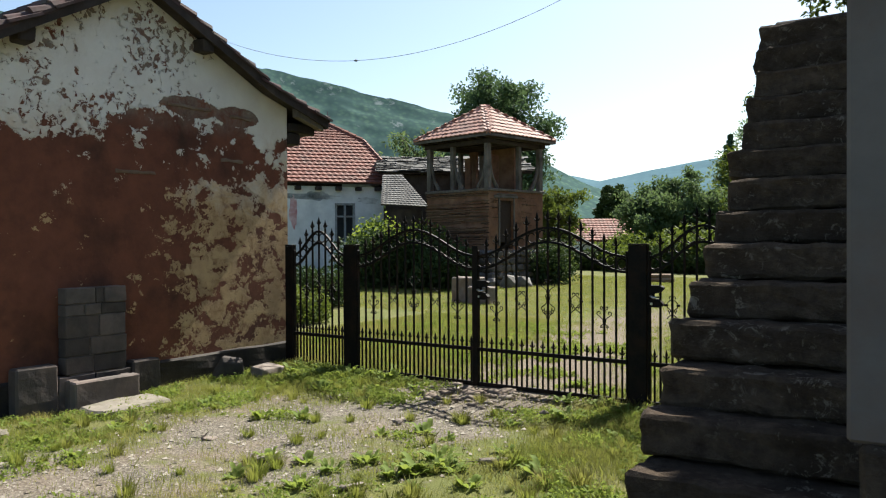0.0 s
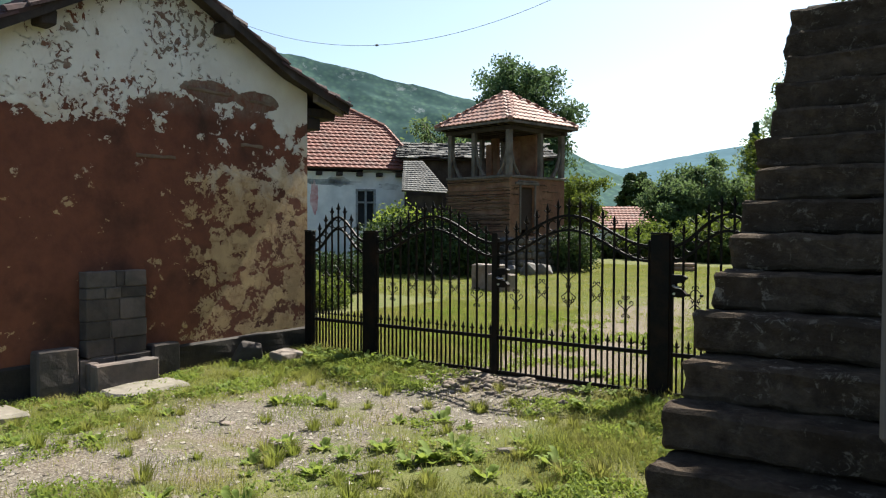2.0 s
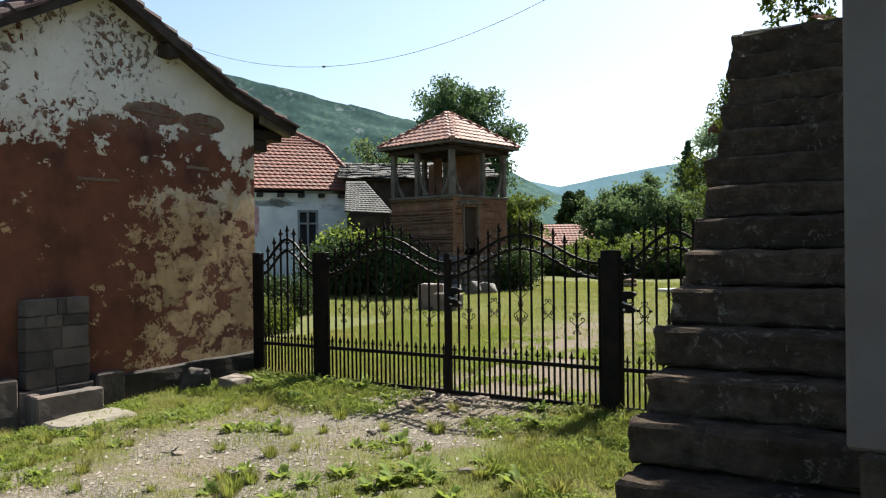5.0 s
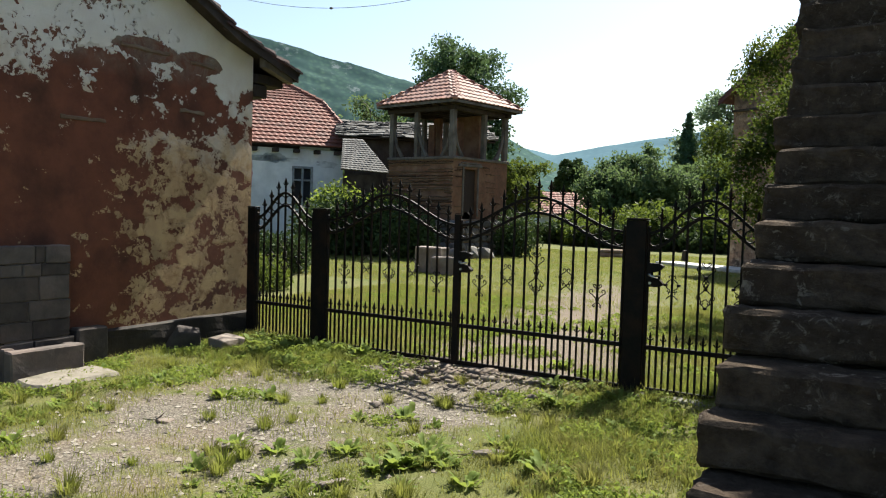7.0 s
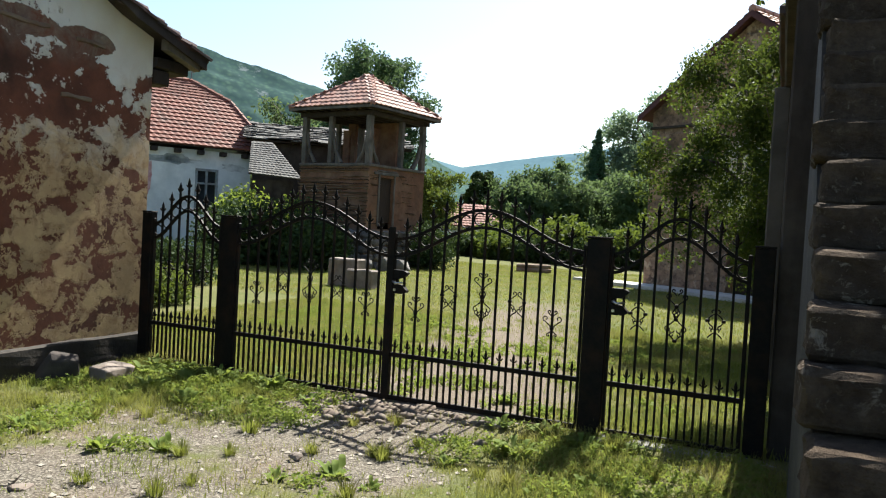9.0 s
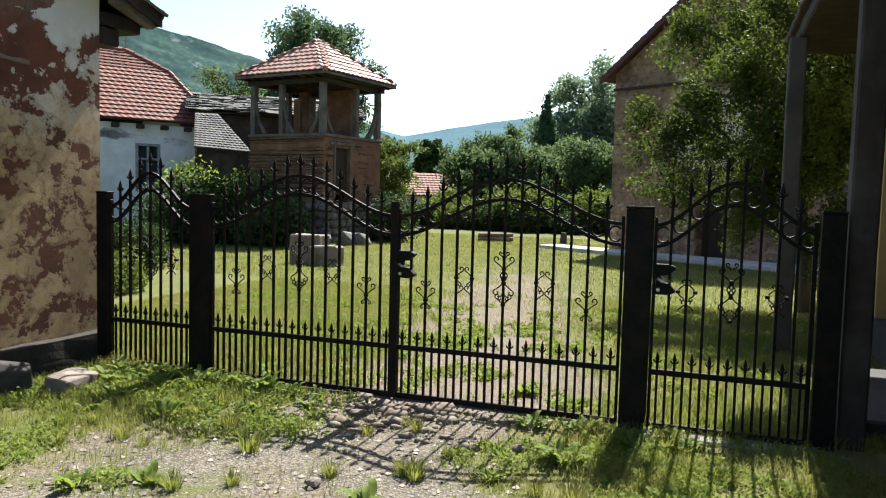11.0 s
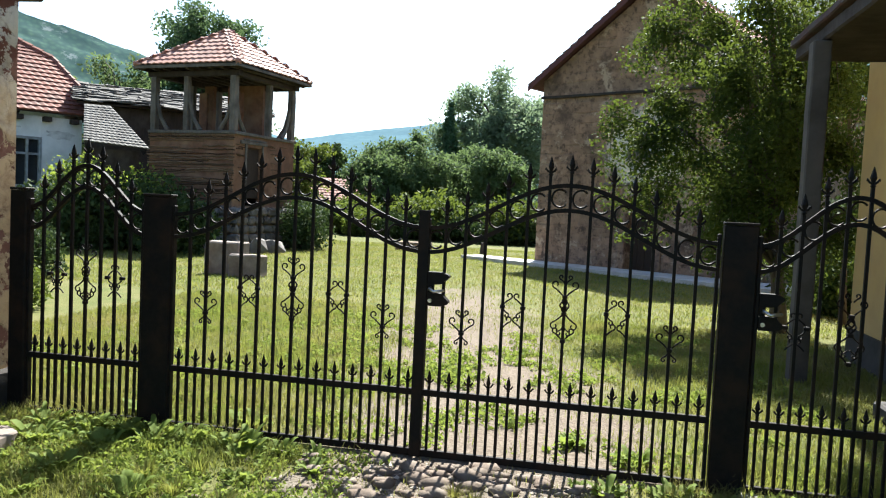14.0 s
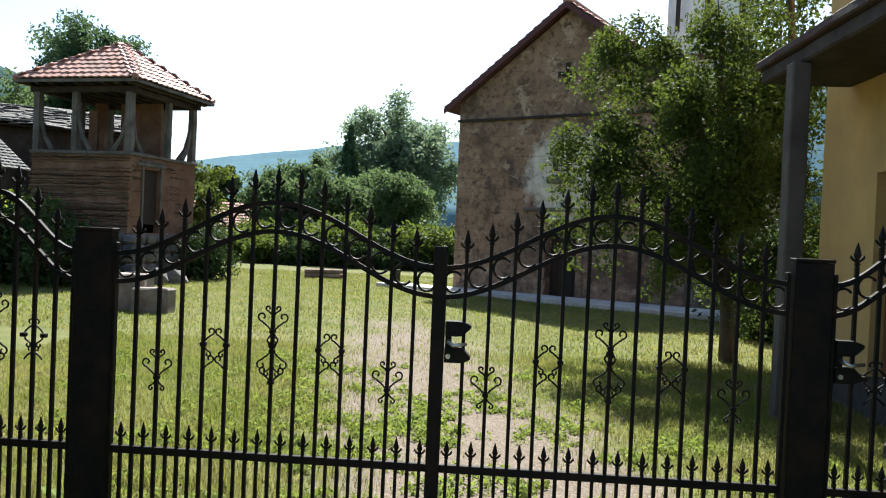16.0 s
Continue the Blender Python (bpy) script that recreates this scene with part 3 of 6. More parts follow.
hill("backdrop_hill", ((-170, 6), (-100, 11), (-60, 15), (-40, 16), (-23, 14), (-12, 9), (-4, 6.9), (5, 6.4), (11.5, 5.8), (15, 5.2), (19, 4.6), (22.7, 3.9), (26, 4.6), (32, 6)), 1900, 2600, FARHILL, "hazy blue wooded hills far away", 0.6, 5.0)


# ---- old house with the flaking gable ----
def tile_bm(w=0.24, l=0.34, t=0.018, wave=0.03, seg=5):
    """A clay roof tile: a wavy slab, its lower end at the origin, lying along +y."""
    bm = bmesh.new()
    rows = []
    for y in (0.0, l):
        for dz in (0.0, t):
            rows.append([bm.verts.new(((i / seg - 0.5) * w, y, dz + wave * (0.5 - 0.5 * math.cos(math.tau * i / seg)))) for i in range(seg + 1)])
    a, b, c, d = rows
    for i in range(seg):
        bm.faces.new((b[i], b[i + 1], d[i + 1], d[i]))
        bm.faces.new((a[i], c[i], c[i + 1], a[i + 1]))
        bm.faces.new((a[i], a[i + 1], b[i + 1], b[i]))
        bm.faces.new((c[i], d[i], d[i + 1], c[i + 1]))
    bm.faces.new((a[0], b[0], d[0], c[0]))
    bm.faces.new((a[-1], c[-1], d[-1], b[-1]))
    return bm


def mesh_of(name, bm, material, smooth=False):
    me = bpy.data.meshes.new(name)
    bmesh.ops.recalc_face_normals(bm, faces=bm.faces)
    bm.to_mesh(me)
    bm.free()
    if smooth:
        me.polygons.foreach_set("use_smooth", [True] * len(me.polygons))
    return finish(me, material)


GX, GY0, GY1, EZ, RIDGE_Y, RIDGE_Z = -3.1, -4.65, 0.05, 3.3, -2.28, 4.51
KICK_Y, VERGE, EAVE_N, EAVE_S = -0.4, 0.21, 0.64, -5.05


def roof_z(y):
    """Underside of the old roof: a flared slope over the yard side, a steeper one behind."""
    if y < RIDGE_Y:
        return RIDGE_Z - 0.57 * (RIDGE_Y - y)
    if y < KICK_Y:
        return RIDGE_Z - 0.485 * (y - RIDGE_Y)
    return RIDGE_Z - 0.485 * (KICK_Y - RIDGE_Y) - 0.31 * (y - KICK_Y)


def old_house():
    h = thing("house", "old mud-brick house with flaking white gable plaster", "house")
    bm = bmesh.new()
    prism(bm, [(GX, GY0, 0.16), (GX, GY1, 0.16), (GX, GY1, roof_z(GY1) - 0.004), (GX, KICK_Y, roof_z(KICK_Y) - 0.004), (GX, RIDGE_Y, RIDGE_Z - 0.004), (GX, GY0, roof_z(GY0) - 0.004)], (-0.4, 0, 0))
    part("wall", bm, PLASTER, h, "gable wall, white plaster fallen off to red mud")
    part("wall", box(bmesh.new(), GX - 7.5, GY1 - 0.4, 0.26, GX - 0.402, GY1, EZ), PLASTER, h)
    part("wall", box(bmesh.new(), GX - 7.5, GY0, 0.26, GX - 0.402, GY0 + 0.4, 2.7), PLASTER, h)
    part("wall", box(bmesh.new(), GX - 7.9, GY0, 0.26, GX - 7.502, GY1, 2.7), PLASTER, h)
    bm = bmesh.new()
    rough_block(bm, GX - 0.4, GY0 - 0.02, -0.4, GX + 0.035, GY1 + 0.03, 0.245, 3, 0.022, 0.025, 0.09, 5)
    part("plinth", bm, PLINTH, h, "dark rendered stone plinth")
    part("plinth", box(bmesh.new(), GX - 7.9, GY0 - 0.02, -0.4, GX - 0.403, GY1 + 0.03, 0.258), PLINTH, h)
    # roof deck in three planes, boards at the gable edge, fascias
    for ya, yb in ((RIDGE_Y, KICK_Y), (KICK_Y, EAVE_N), (RIDGE_Y, EAVE_S)):
        za, zb = roof_z(ya), roof_z(yb)
        bm = prism(bmesh.new(), [(GX + VERGE, ya, za), (GX + VERGE, yb, zb), (GX - 8.1, yb, zb), (GX - 8.1, ya, za)], (0, 0, 0.05))
        part("roof_deck", bm, DARKWOOD, h)
        bm = prism(bmesh.new(), [(GX + VERGE + 0.002, ya, za - 0.055), (GX + VERGE + 0.002, yb, zb - 0.055), (GX + VERGE + 0.002, yb, zb + 0.065), (GX + VERGE + 0.002, ya, za + 0.065)], (0.025, 0, 0))
        part("verge_board", bm, DARKWOOD, h)
    for s, y1 in ((1, EAVE_N), (-1, EAVE_S)):
        z1 = roof_z(y1)
        part("fascia", box(bmesh.new(), GX + 0.2, min(y1, y1 - s * 0.05), z1 - 0.05, GX - 8.0, max(y1, y1 - s * 0.05), z1 - 0.002), DARKWOOD, h)
        # purlins that carry the overhang
        for y in (-1.42,) if s > 0 else (-3.6,):
            z = roof_z(y)
            bm = bmesh.new()
            rough_block(bm, GX - 0.5, y - 0.08, z - 0.17, GX + 0.19, y + 0.08, z - 0.012, int(y * 9), 0.014, 0.015, 0.15)
            part("purlin", bm, DARKWOOD, h)
        for k in range(8):
            x = GX + 0.09 - k * 1.0
            y = GY1 + 0.02 if s > 0 else GY0 - 0.02
            za = roof_z(y)
            yb = y1 - s * 0.06
            zb = roof_z(yb)
            bm = prism(bmesh.new(), [(x, y, za - 0.006), (x, yb, zb - 0.006), (x, yb, zb - 0.1), (x, y, za - 0.12)], (0.1, 0, 0))
            part("rafter", bm, GREYWOOD if k == 0 else DARKWOOD, h)
    # stepped cornice beams under the yard-side eave
    for d, z0, z1, e in ((0.24, 2.97, 3.13, 0.03), (0.5, 3.135, 3.26, 0.06)):
        bm = bmesh.new()
        rough_block(bm, GX - 7.8, GY1 + 0.003, z0, GX + e, GY1 + d, z1, int(d * 30), 0.013, 0.016, 0.2)
        part("cornice_beam", bm, DARKWOOD, h, "dark wooden cornice beam")
    # wooden lacing in the wall
    for y0, y1, z in ((-2.56, -2.05, 2.41), (-1.1, -0.74, 2.65), (-1.88, -1.25, 3.25), (-0.95, -0.6, 3.22)):
        bm = bmesh.new()
        rough_block(bm, GX - 0.05, y0, z - 0.02, GX + 0.012, y1, z + 0.02, int(y0 * 10), 0.018, 0.006, 0.08, 9)
        part("lacing_beam", bm, LACING, h, "weathered timber showing in the wall")
    return h


house = old_house()
OLD = [mesh_of("roof_tile", tile_bm(0.25, 0.36, 0.03, 0.035), OLDTILE)]


def old_roof_tiles():
    """The rows of old tiles; the first columns along the gable edge are single pieces."""
    for s, y1 in ((1, EAVE_N + 0.04), (-1, EAVE_S - 0.05)):
        y = y1
        bm = bmesh.new()
        while (y - RIDGE_Y) * s > 0.05:
            slope = (roof_z(y - s * 0.1) - roof_z(y)) / 0.1
            tilt = math.atan(slope)
            z = roof_z(y) + 0.062
            for j in range(5):
                m = Matrix.Translation((GX + 0.13 - j * 0.235 + rnd.uniform(-0.02, 0.02), y + rnd.uniform(-0.015, 0.015), z)) @ Matrix.Rotation(math.pi if s > 0 else 0, 4, "Z") @ Matrix.Rotation(tilt - 0.06 + rnd.uniform(-0.03, 0.03), 4, "X")
                shared("roof_tile", OLD[0], house, m)
            prism(bm, [(GX - 1.0, y, z), (GX - 8.1, y, z), (GX - 8.1, y - s * 0.25, z + 0.25 * slope - 0.03), (GX - 1.0, y - s * 0.25, z + 0.25 * slope - 0.03)], (0, 0, 0.03))
            # a lapped tile on the gable edge
            yb = y - s * 0.31
            q = GX + VERGE - 0.03 + rnd.uniform(-0.015, 0.015)
            v = bmesh.new()
            tube(v, [(q, y, z + 0.02 + rnd.uniform(0, 0.014)), (q, yb, z + 0.31 * slope - 0.015)], [0.066, 0.05], 8)
            part("verge_tile", v, OLDTILE, house)
            y -= s * 0.25 * math.cos(tilt)
        tagged(part("tile_rows", bm, OLDTILE, house), kind="stuff")
    for j in range(22):
        bm = bmesh.new()
        tube(bm, [(GX + 0.2 - j * 0.38, RIDGE_Y, RIDGE_Z + 0.1), (GX - 0.2 - j * 0.38, RIDGE_Y, RIDGE_Z + 0.11)], 0.1, 8)
        part("ridge_tile", bm, OLDTILE, house)


# ---- dry wall fountain against the gable ----
def fountain():
    f = thing("fountain", "dry stone-block wall fountain with a low trough", "fountain")
    rows = ((0.98, 1.15, (0.03, 0.36, 0.46, 0.72)), (0.86, 0.98, (0.03, 0.24, 0.42, 0.72)), (0.63, 0.86, (0.03, 0.4, 0.71)), (0.44, 0.63, (0.03, 0.3, 0.72)), (0.26, 0.44, (0.03, 0.34, 0.72)), (-0.1, 0.25, (-0.05, 0.35, 0.76)))
    k = 0
    for z0, z1, cuts in rows:
        for a, b in zip(cuts, cuts[1:]):
            k += 1
            bm = bmesh.new()
            rough_block(bm, -3.06, -3.28 + a + 0.003, z0, -2.9 + rnd.uniform(-0.01, 0.01), -3.28 + b - 0.003, z1 - 0.004, k, 0.007, 0.009, 0.07, 9)
            part("block", bm, MASON, f)
    bm = box(bmesh.new(), -3.06, -3.2, -0.1, -2.922, -2.58, 1.13)
    part("mortar_core", bm, GREYPLASTER, f)
    for y0, y1, z1 in ((-3.76, -3.34, 0.41), (-2.5, -2.15, 0.33)):
        bm = bmesh.new()
        rough_block(bm, -3.05, y0, -0.15, -2.88, y1, z1 - 0.02, int(y0 * 7), 0.008, 0.02, 0.1, 6)
        part("side_block", bm, MASON, f)
    for a in ((-2.8, -3.28, -0.15, -2.68, -2.56, 0.21), (-2.89, -3.28, -0.15, -2.803, -3.17, 0.22), (-2.89, -2.68, -0.15, -2.803, -2.56, 0.2)):
        bm = bmesh.new()
        rough_block(bm, *a, seed=int(a[0] * 13), amp=0.007, bevel=0.015, step=0.1, freq=6)
        part("trough_wall", bm, MASON, f, "reddish grey trough stone")
    bm = box(bmesh.new(), -2.88, -3.16, -0.15, -2.81, -2.69, 0.02)
    part("trough_floor", bm, PLINTH, f)
    return f


fountain()
bm = bmesh.new()
rough_block(bm, -2.64, -3.3, -0.16, -2.2, -2.5, -0.02, 5, 0.03, 0.03, 0.15, 3)
tagged(part("flagstone", bm, SLAB), "pale worn flagstone in front of the trough", "paving stone")
bm = bmesh.new()
rough_block(bm, -2.8, -4.5, -0.16, -2.3, -4.08, -0.03, 9, 0.03, 0.03, 0.15, 3)
tagged(part("flagstone", bm, SLAB), "small pale flagstone sunk in the grass", "paving stone")
def rock(x, y, sx_, sy_, sz_, turn, seed):
    """An angular stone: the hull of points near a box's faces, sunk a little into the ground."""
    r = random.Random(seed)
    bm = bmesh.new()
    m = pose(x, y, -0.06, r.uniform(-6, 6), r.uniform(-6, 6), turn)
    for _ in range(26):
        p = [r.uniform(-1, 1) for _ in range(3)]
        k = max(range(3), key=lambda q: abs(p[q]))
        p[k] = math.copysign(r.uniform(0.82, 1.0), p[k])
        bm.verts.new(m @ Vector((p[0] * sx_, p[1] * sy_, (p[2] * 0.6 + 0.4) * sz_)))
    bmesh.ops.convex_hull(bm, input=bm.verts[:])
    bmesh.ops.delete(bm, geom=[v for v in bm.verts if not v.link_faces], context="VERTS")
    bmesh.ops.bevel(bm, geom=bm.edges[:], offset=0.008, segments=1, affect="EDGES")
    return bm


tagged(part("boulder", rock(-2.5, -0.9, 0.15, 0.31, 0.17, 12, 1), ROCK), "flat pale reddish stone lying beside the house plinth", "boulder")
tagged(part("boulder", rock(-2.8, -1.25, 0.09, 0.2, 0.3, -20, 6), MASON), "grey slab leaning against the house plinth", "boulder")
for x, y, a_, b_, c_, q, sd in ((1.75, -2.55, 0.15, 0.1, 0.05, 30, 11), (0.35, -1.95, 0.05, 0.04, 0.04, 0, 12), (-0.6, -3.3, 0.08, 0.06, 0.03, 60, 13), (1.2, -3.6, 0.12, 0.07, 0.035, 80, 14), (0.15, -3.5, 0.1, 0.07, 0.03, 10, 15)):
    tagged(part("stone", rock(x, y, a_, b_, c_, q, sd), ROCK), "small pale stone half sunk in the roadside grass", "stone", "roadside stones")


# ---- wrought-iron fence and gate ----
POST_Z, RAIL_Z, LOW_Z = 1.575, 0.365, -0.035


def spear(bm, x, y, z, s=1.0):
    """A cast spear point with side barbs, its foot at z."""
    p = [(0.006, 0), (0.014, 0.01), (0.007, 0.02), (0.009, 0.03), (0.016, 0.05), (0.011, 0.072), (0.0015, 0.105)]
    tube(bm, [(x, y, z + b * s) for _, b in p], [a * s for a, _ in p], 6)
    for e in (-1, 1):
        tube(bm, [(x, y, z + 0.018 * s), (x + e * 0.018 * s, y, z + 0.03 * s), (x + e * 0.029 * s, y, z + 0.044 * s), (x + e * 0.031 * s, y, z + 0.033 * s)], [0.006 * s, 0.0065 * s, 0.007 * s, 0.002 * s], 5)


def scroll(g, x, y, z, sx_, sz_, r=0.034, reach=0.075):
    """A flat-bar scroll that leaves the bar at z, swings outwards and curls in at its end."""
    bm = bmesh.new()
    pts = [(x + sx_ * 0.006, y, z), (x + sx_ * reach * 0.35, y, z + sz_ * reach * 0.3), (x + sx_ * reach * 0.75, y, z + sz_ * reach * 0.62)]
    cx, cz = reach * 0.75 - 0.2 * r, reach * 0.62 + r * 0.9
    for i in range(11):
        t = i / 10
        a = -0.42 * math.pi + t * 1.75 * math.pi
        q = r * (1 - 0.6 * t)
        pts.append((x + sx_ * (cx + math.cos(a) * q), y, z + sz_ * (cz + math.sin(a) * q)))
    tube(bm, pts, 0.0052, 5)
    part("scroll", bm, STEEL, g)


def collar(g, x, z):
    """A cast band that clasps the scrolls to their bar."""
    part("collar", box(bmesh.new(), x - 0.016, -0.016, z - 0.012, x + 0.016, 0.016, z + 0.012, 0.004), STEEL, g)


def cage(g, x, y, z):
    """A twisted basket knot round a bar."""
    bm = bmesh.new()
    for k in range(4):
        pts = []
        for i in range(9):
            t = i / 8
            a = k * math.tau / 4 + t * math.pi
            r = 0.006 + 0.022 * math.sin(math.pi * t)
            pts.append((x + r * math.cos(a), y + r * math.sin(a), z + 0.085 * (t - 0.5)))
        tube(bm, pts, 0.0055, 5)
    part("basket_knot", bm, STEEL, g)


def arch_z(s):
    return 1.44 + 0.31 * (0.5 - 0.5 * math.cos(math.tau * s))


def iron_panel(name, label, category, x0, x1, bars, ornaments, stiles=(0.04, 0.04), group=""):
    """A bay of the fence between x0 and x1: frame, two arches with rings, tall and short barbed bars, scrolls."""
    g = thing(name, label, category, group, m=pose(0, 0, 0))
    w = x1 - x0
    for z, hgt in ((LOW_Z, 0.045), (RAIL_Z, 0.042)):
        part("rail", box(bmesh.new(), x0, -0.016, z - hgt / 2, x1, 0.016, z + hgt / 2, 0.003), STEEL, g)
    for x, sw, e in ((x0, stiles[0], 1), (x1, stiles[1], -1)):
        if sw:
            a, b = sorted((x, x + e * sw))
            part("stile", box(bmesh.new(), a, -0.022, LOW_Z - 0.015, b, 0.022, 1.5, 0.004), STEEL, g)
    for dz in (0.0, -0.155):
        bm = bmesh.new()
        rings = []
        for i in range(41):
            c = Vector((x0 + w * i / 40, 0, arch_z(i / 40) + dz))
            d = Vector((w / 40, 0, arch_z(min(1, (i + 0.5) / 40)) - arch_z(max(0, (i - 0.5) / 40)))).normalized()
            up = Vector((-d.z, 0, d.x)) * 0.013
            rings.append([bm.verts.new(c + a * up + Vector((0, b, 0))) for a, b in ((-1, -0.014), (1, -0.014), (1, 0.014), (-1, 0.014))])
        for p, q in zip(rings, rings[1:]):
            for k in range(4):
                bm.faces.new((p[k], p[(k + 1) % 4], q[(k + 1) % 4], q[k]))
        bm.faces.new(rings[0])
        bm.faces.new(rings[-1])
        part("arch_bar", bm, STEEL, g)
    step = w / (bars + 1)
    for i in range(1, bars + 1):
        x = x0 + step * i
        top = arch_z(i / (bars + 1)) + 0.07
        bm = box(bmesh.new(), x - 0.0095, -0.0095, LOW_Z, x + 0.0095, 0.0095, top)
        spear(bm, x, 0, top - 0.002, 1.2)
        part("bar", bm, STEEL, g)
    for i in range(bars + 1):
        x = x0 + step * (i + 0.5)
        bm = box(bmesh.new(), x - 0.0085, -0.0085, LOW_Z, x + 0.0085, 0.0085, RAIL_Z + 0.05)
        spear(bm, x, 0, RAIL_Z + 0.048, 1.0)
        part("short_bar", bm, STEEL, g)
        bm = bmesh.new()
        zc = arch_z((i + 0.5) / (bars + 1)) - 0.0775
        pts = [(x + 0.05 * math.cos(a), 0, zc + 0.055 * math.sin(a)) for a in [math.radians(40 + k * 280 / 14) for k in range(15)]]
        tube(bm, pts, 0.0075, 5)
        part("ring", bm, STEEL, g)
    for i, kind in ornaments:
        x = x0 + step * i
        if kind == 2:
            cage(g, x, 0, 1.0)
            for zc, dz in ((1.055, 1), (0.945, -1)):
                collar(g, x, zc)
                for e in (-1, 1):
                    scroll(g, x, 0, zc, e, dz, 0.026, 0.085)
                    scroll(g, x, 0, zc + dz * 0.085, e, dz, 0.015, 0.04)
            for e in (-1, 1):
                scroll(g, x, 0, 0.78, e, 1, 0.02, 0.07)
            collar(g, x, 0.775)
        elif kind == 1:
            collar(g, x, 0.77)
            for e in (-1, 1):
                scroll(g, x, 0, 0.775, e, 1, 0.026, 0.085)
                scroll(g, x, 0, 0.87, e, 1, 0.016, 0.04)
                scroll(g, x, 0, 0.75, e, -1, 0.014, 0.045)
        else:
            for e in (-1, 1):
                q = x + e * step * 0.5
                scroll(g, q, 0, 0.98, -e, 1, 0.022, 0.06)
                scroll(g, q, 0, 0.83, -e, 1, 0.022, 0.06)
                scroll(g, q, 0, 0.95, -e, -1, 0.016, 0.04)
                collar(g, q, 0.965)
    return g


def iron_post(x0, x1, y0, y1, z0=-0.35):
    p = thing("fence_post", "square black-painted steel fence post", "post", "fence posts")
    part("shaft", box(bmesh.new(), x0, y0, z0, x1, y1, POST_Z - 0.02, 0.006), STEEL, p)
    part("cap", box(bmesh.new(), x0 - 0.003, y0 - 0.003, POST_Z - 0.019, x1 + 0.003, y1 + 0.003, POST_Z, 0.004), STEEL, p)


iron_post(-3.06, -2.93, -0.045, 0.045)
iron_post(-2.0, -1.79, -0.04, 0.04)
iron_post(1.835, 2.03, -0.04, 0.04)
iron_post(3.13, 3.28, -0.05, 0.05)
iron_panel("iron_fence", "black wrought-iron fence panel with arched top", "fence", -2.928, -2.003, 7, ((2, 0), (4, 2), (6, 0)), (0.02, 0.02))
LEAF = ((2, 1), (4.5, 0), (7, 2), (9.5, 0), (12, 1))
leaf_l = iron_panel("gate_leaf", "closed black wrought-iron gate leaf with arched top", "gate", -1.785, -0.008, 13, LEAF, (0.014, 0.028), "gate leaves")
leaf_r = iron_panel("gate_leaf", "closed black wrought-iron gate leaf carrying the lock", "gate", 0.008, 1.822, 13, LEAF, (0.028, 0.02), "gate leaves")
wicket = iron_panel("wicket_gate", "black wrought-iron wicket gate beside the main gate", "gate", 2.036, 3.115, 8, ((2, 0), (4.5, 2), (7, 0)), (0.022, 0.03))
part("cover_strip", box(bmesh.new(), -0.036, -0.04, LOW_Z - 0.02, 0.036, -0.0225, POST_Z - 0.02, 0.003), STEEL, leaf_l)


def lock(parent, x):
    """A lock plate of two rounded wings round a hollow, with a lever handle and a key cylinder."""
    bm = bmesh.new()
    for z0, z1 in ((0.94, 1.022), (1.084, 1.16)):
        h, lobe = z1 - z0, []
        for i in range(15):
            t = i / 14
            swell = 0.118 + 0.014 * math.sin(math.pi * t) ** 2 - 0.03 * (2 * t - 1) ** 4 + (0.012 * math.sin(2 * math.pi * t) * (1 if z0 < 1 else -1))
            lobe.append((x + swell, -0.04, z0 + h * t))
        waist = (x + 0.055, -0.04, z0 - 0.004 if z0 > 1 else z1 + 0.004)
        pts = [(x, -0.04, z0)] + ([waist] if z0 > 1 else []) + lobe + ([waist] if z0 < 1 else []) + [(x, -0.04, z1)]
        prism(bm, pts, (0, 0.06, 0))
    box(bm, x + 0.002, -0.03, 1.0225, x + 0.034, 0.015, 1.0835)
    pl = part("lock_plate", bm, STEEL, parent)
    bm = bmesh.new()
    tube(bm, [(x + 0.022, -0.04, 1.055), (x + 0.022, -0.085, 1.055), (x + 0.05, -0.092, 1.04), (x + 0.12, -0.085, 1.05)], [0.011, 0.011, 0.01, 0.008], 8)
    part("handle", bm, CHROME, pl, "worn chrome lever handle", True)
    bm = bmesh.new()
    tube(bm, [(x + 0.02, -0.035, 0.975), (x + 0.02, -0.052, 0.975)], 0.013, 10)
    part("key_cylinder", bm, CHROME, pl)


lock(leaf_r, 0.04)
lock(wicket, 2.06)
bm = bmesh.new()
rough_block(bm, 2.0, -0.2, -0.2, 3.4, 0.12, -0.055, 4, 0.012, 0.015, 0.2, 4)
tagged(part("threshold", bm, CONCRETE), "worn concrete sill under the wicket gate", "sill", kind="structure")


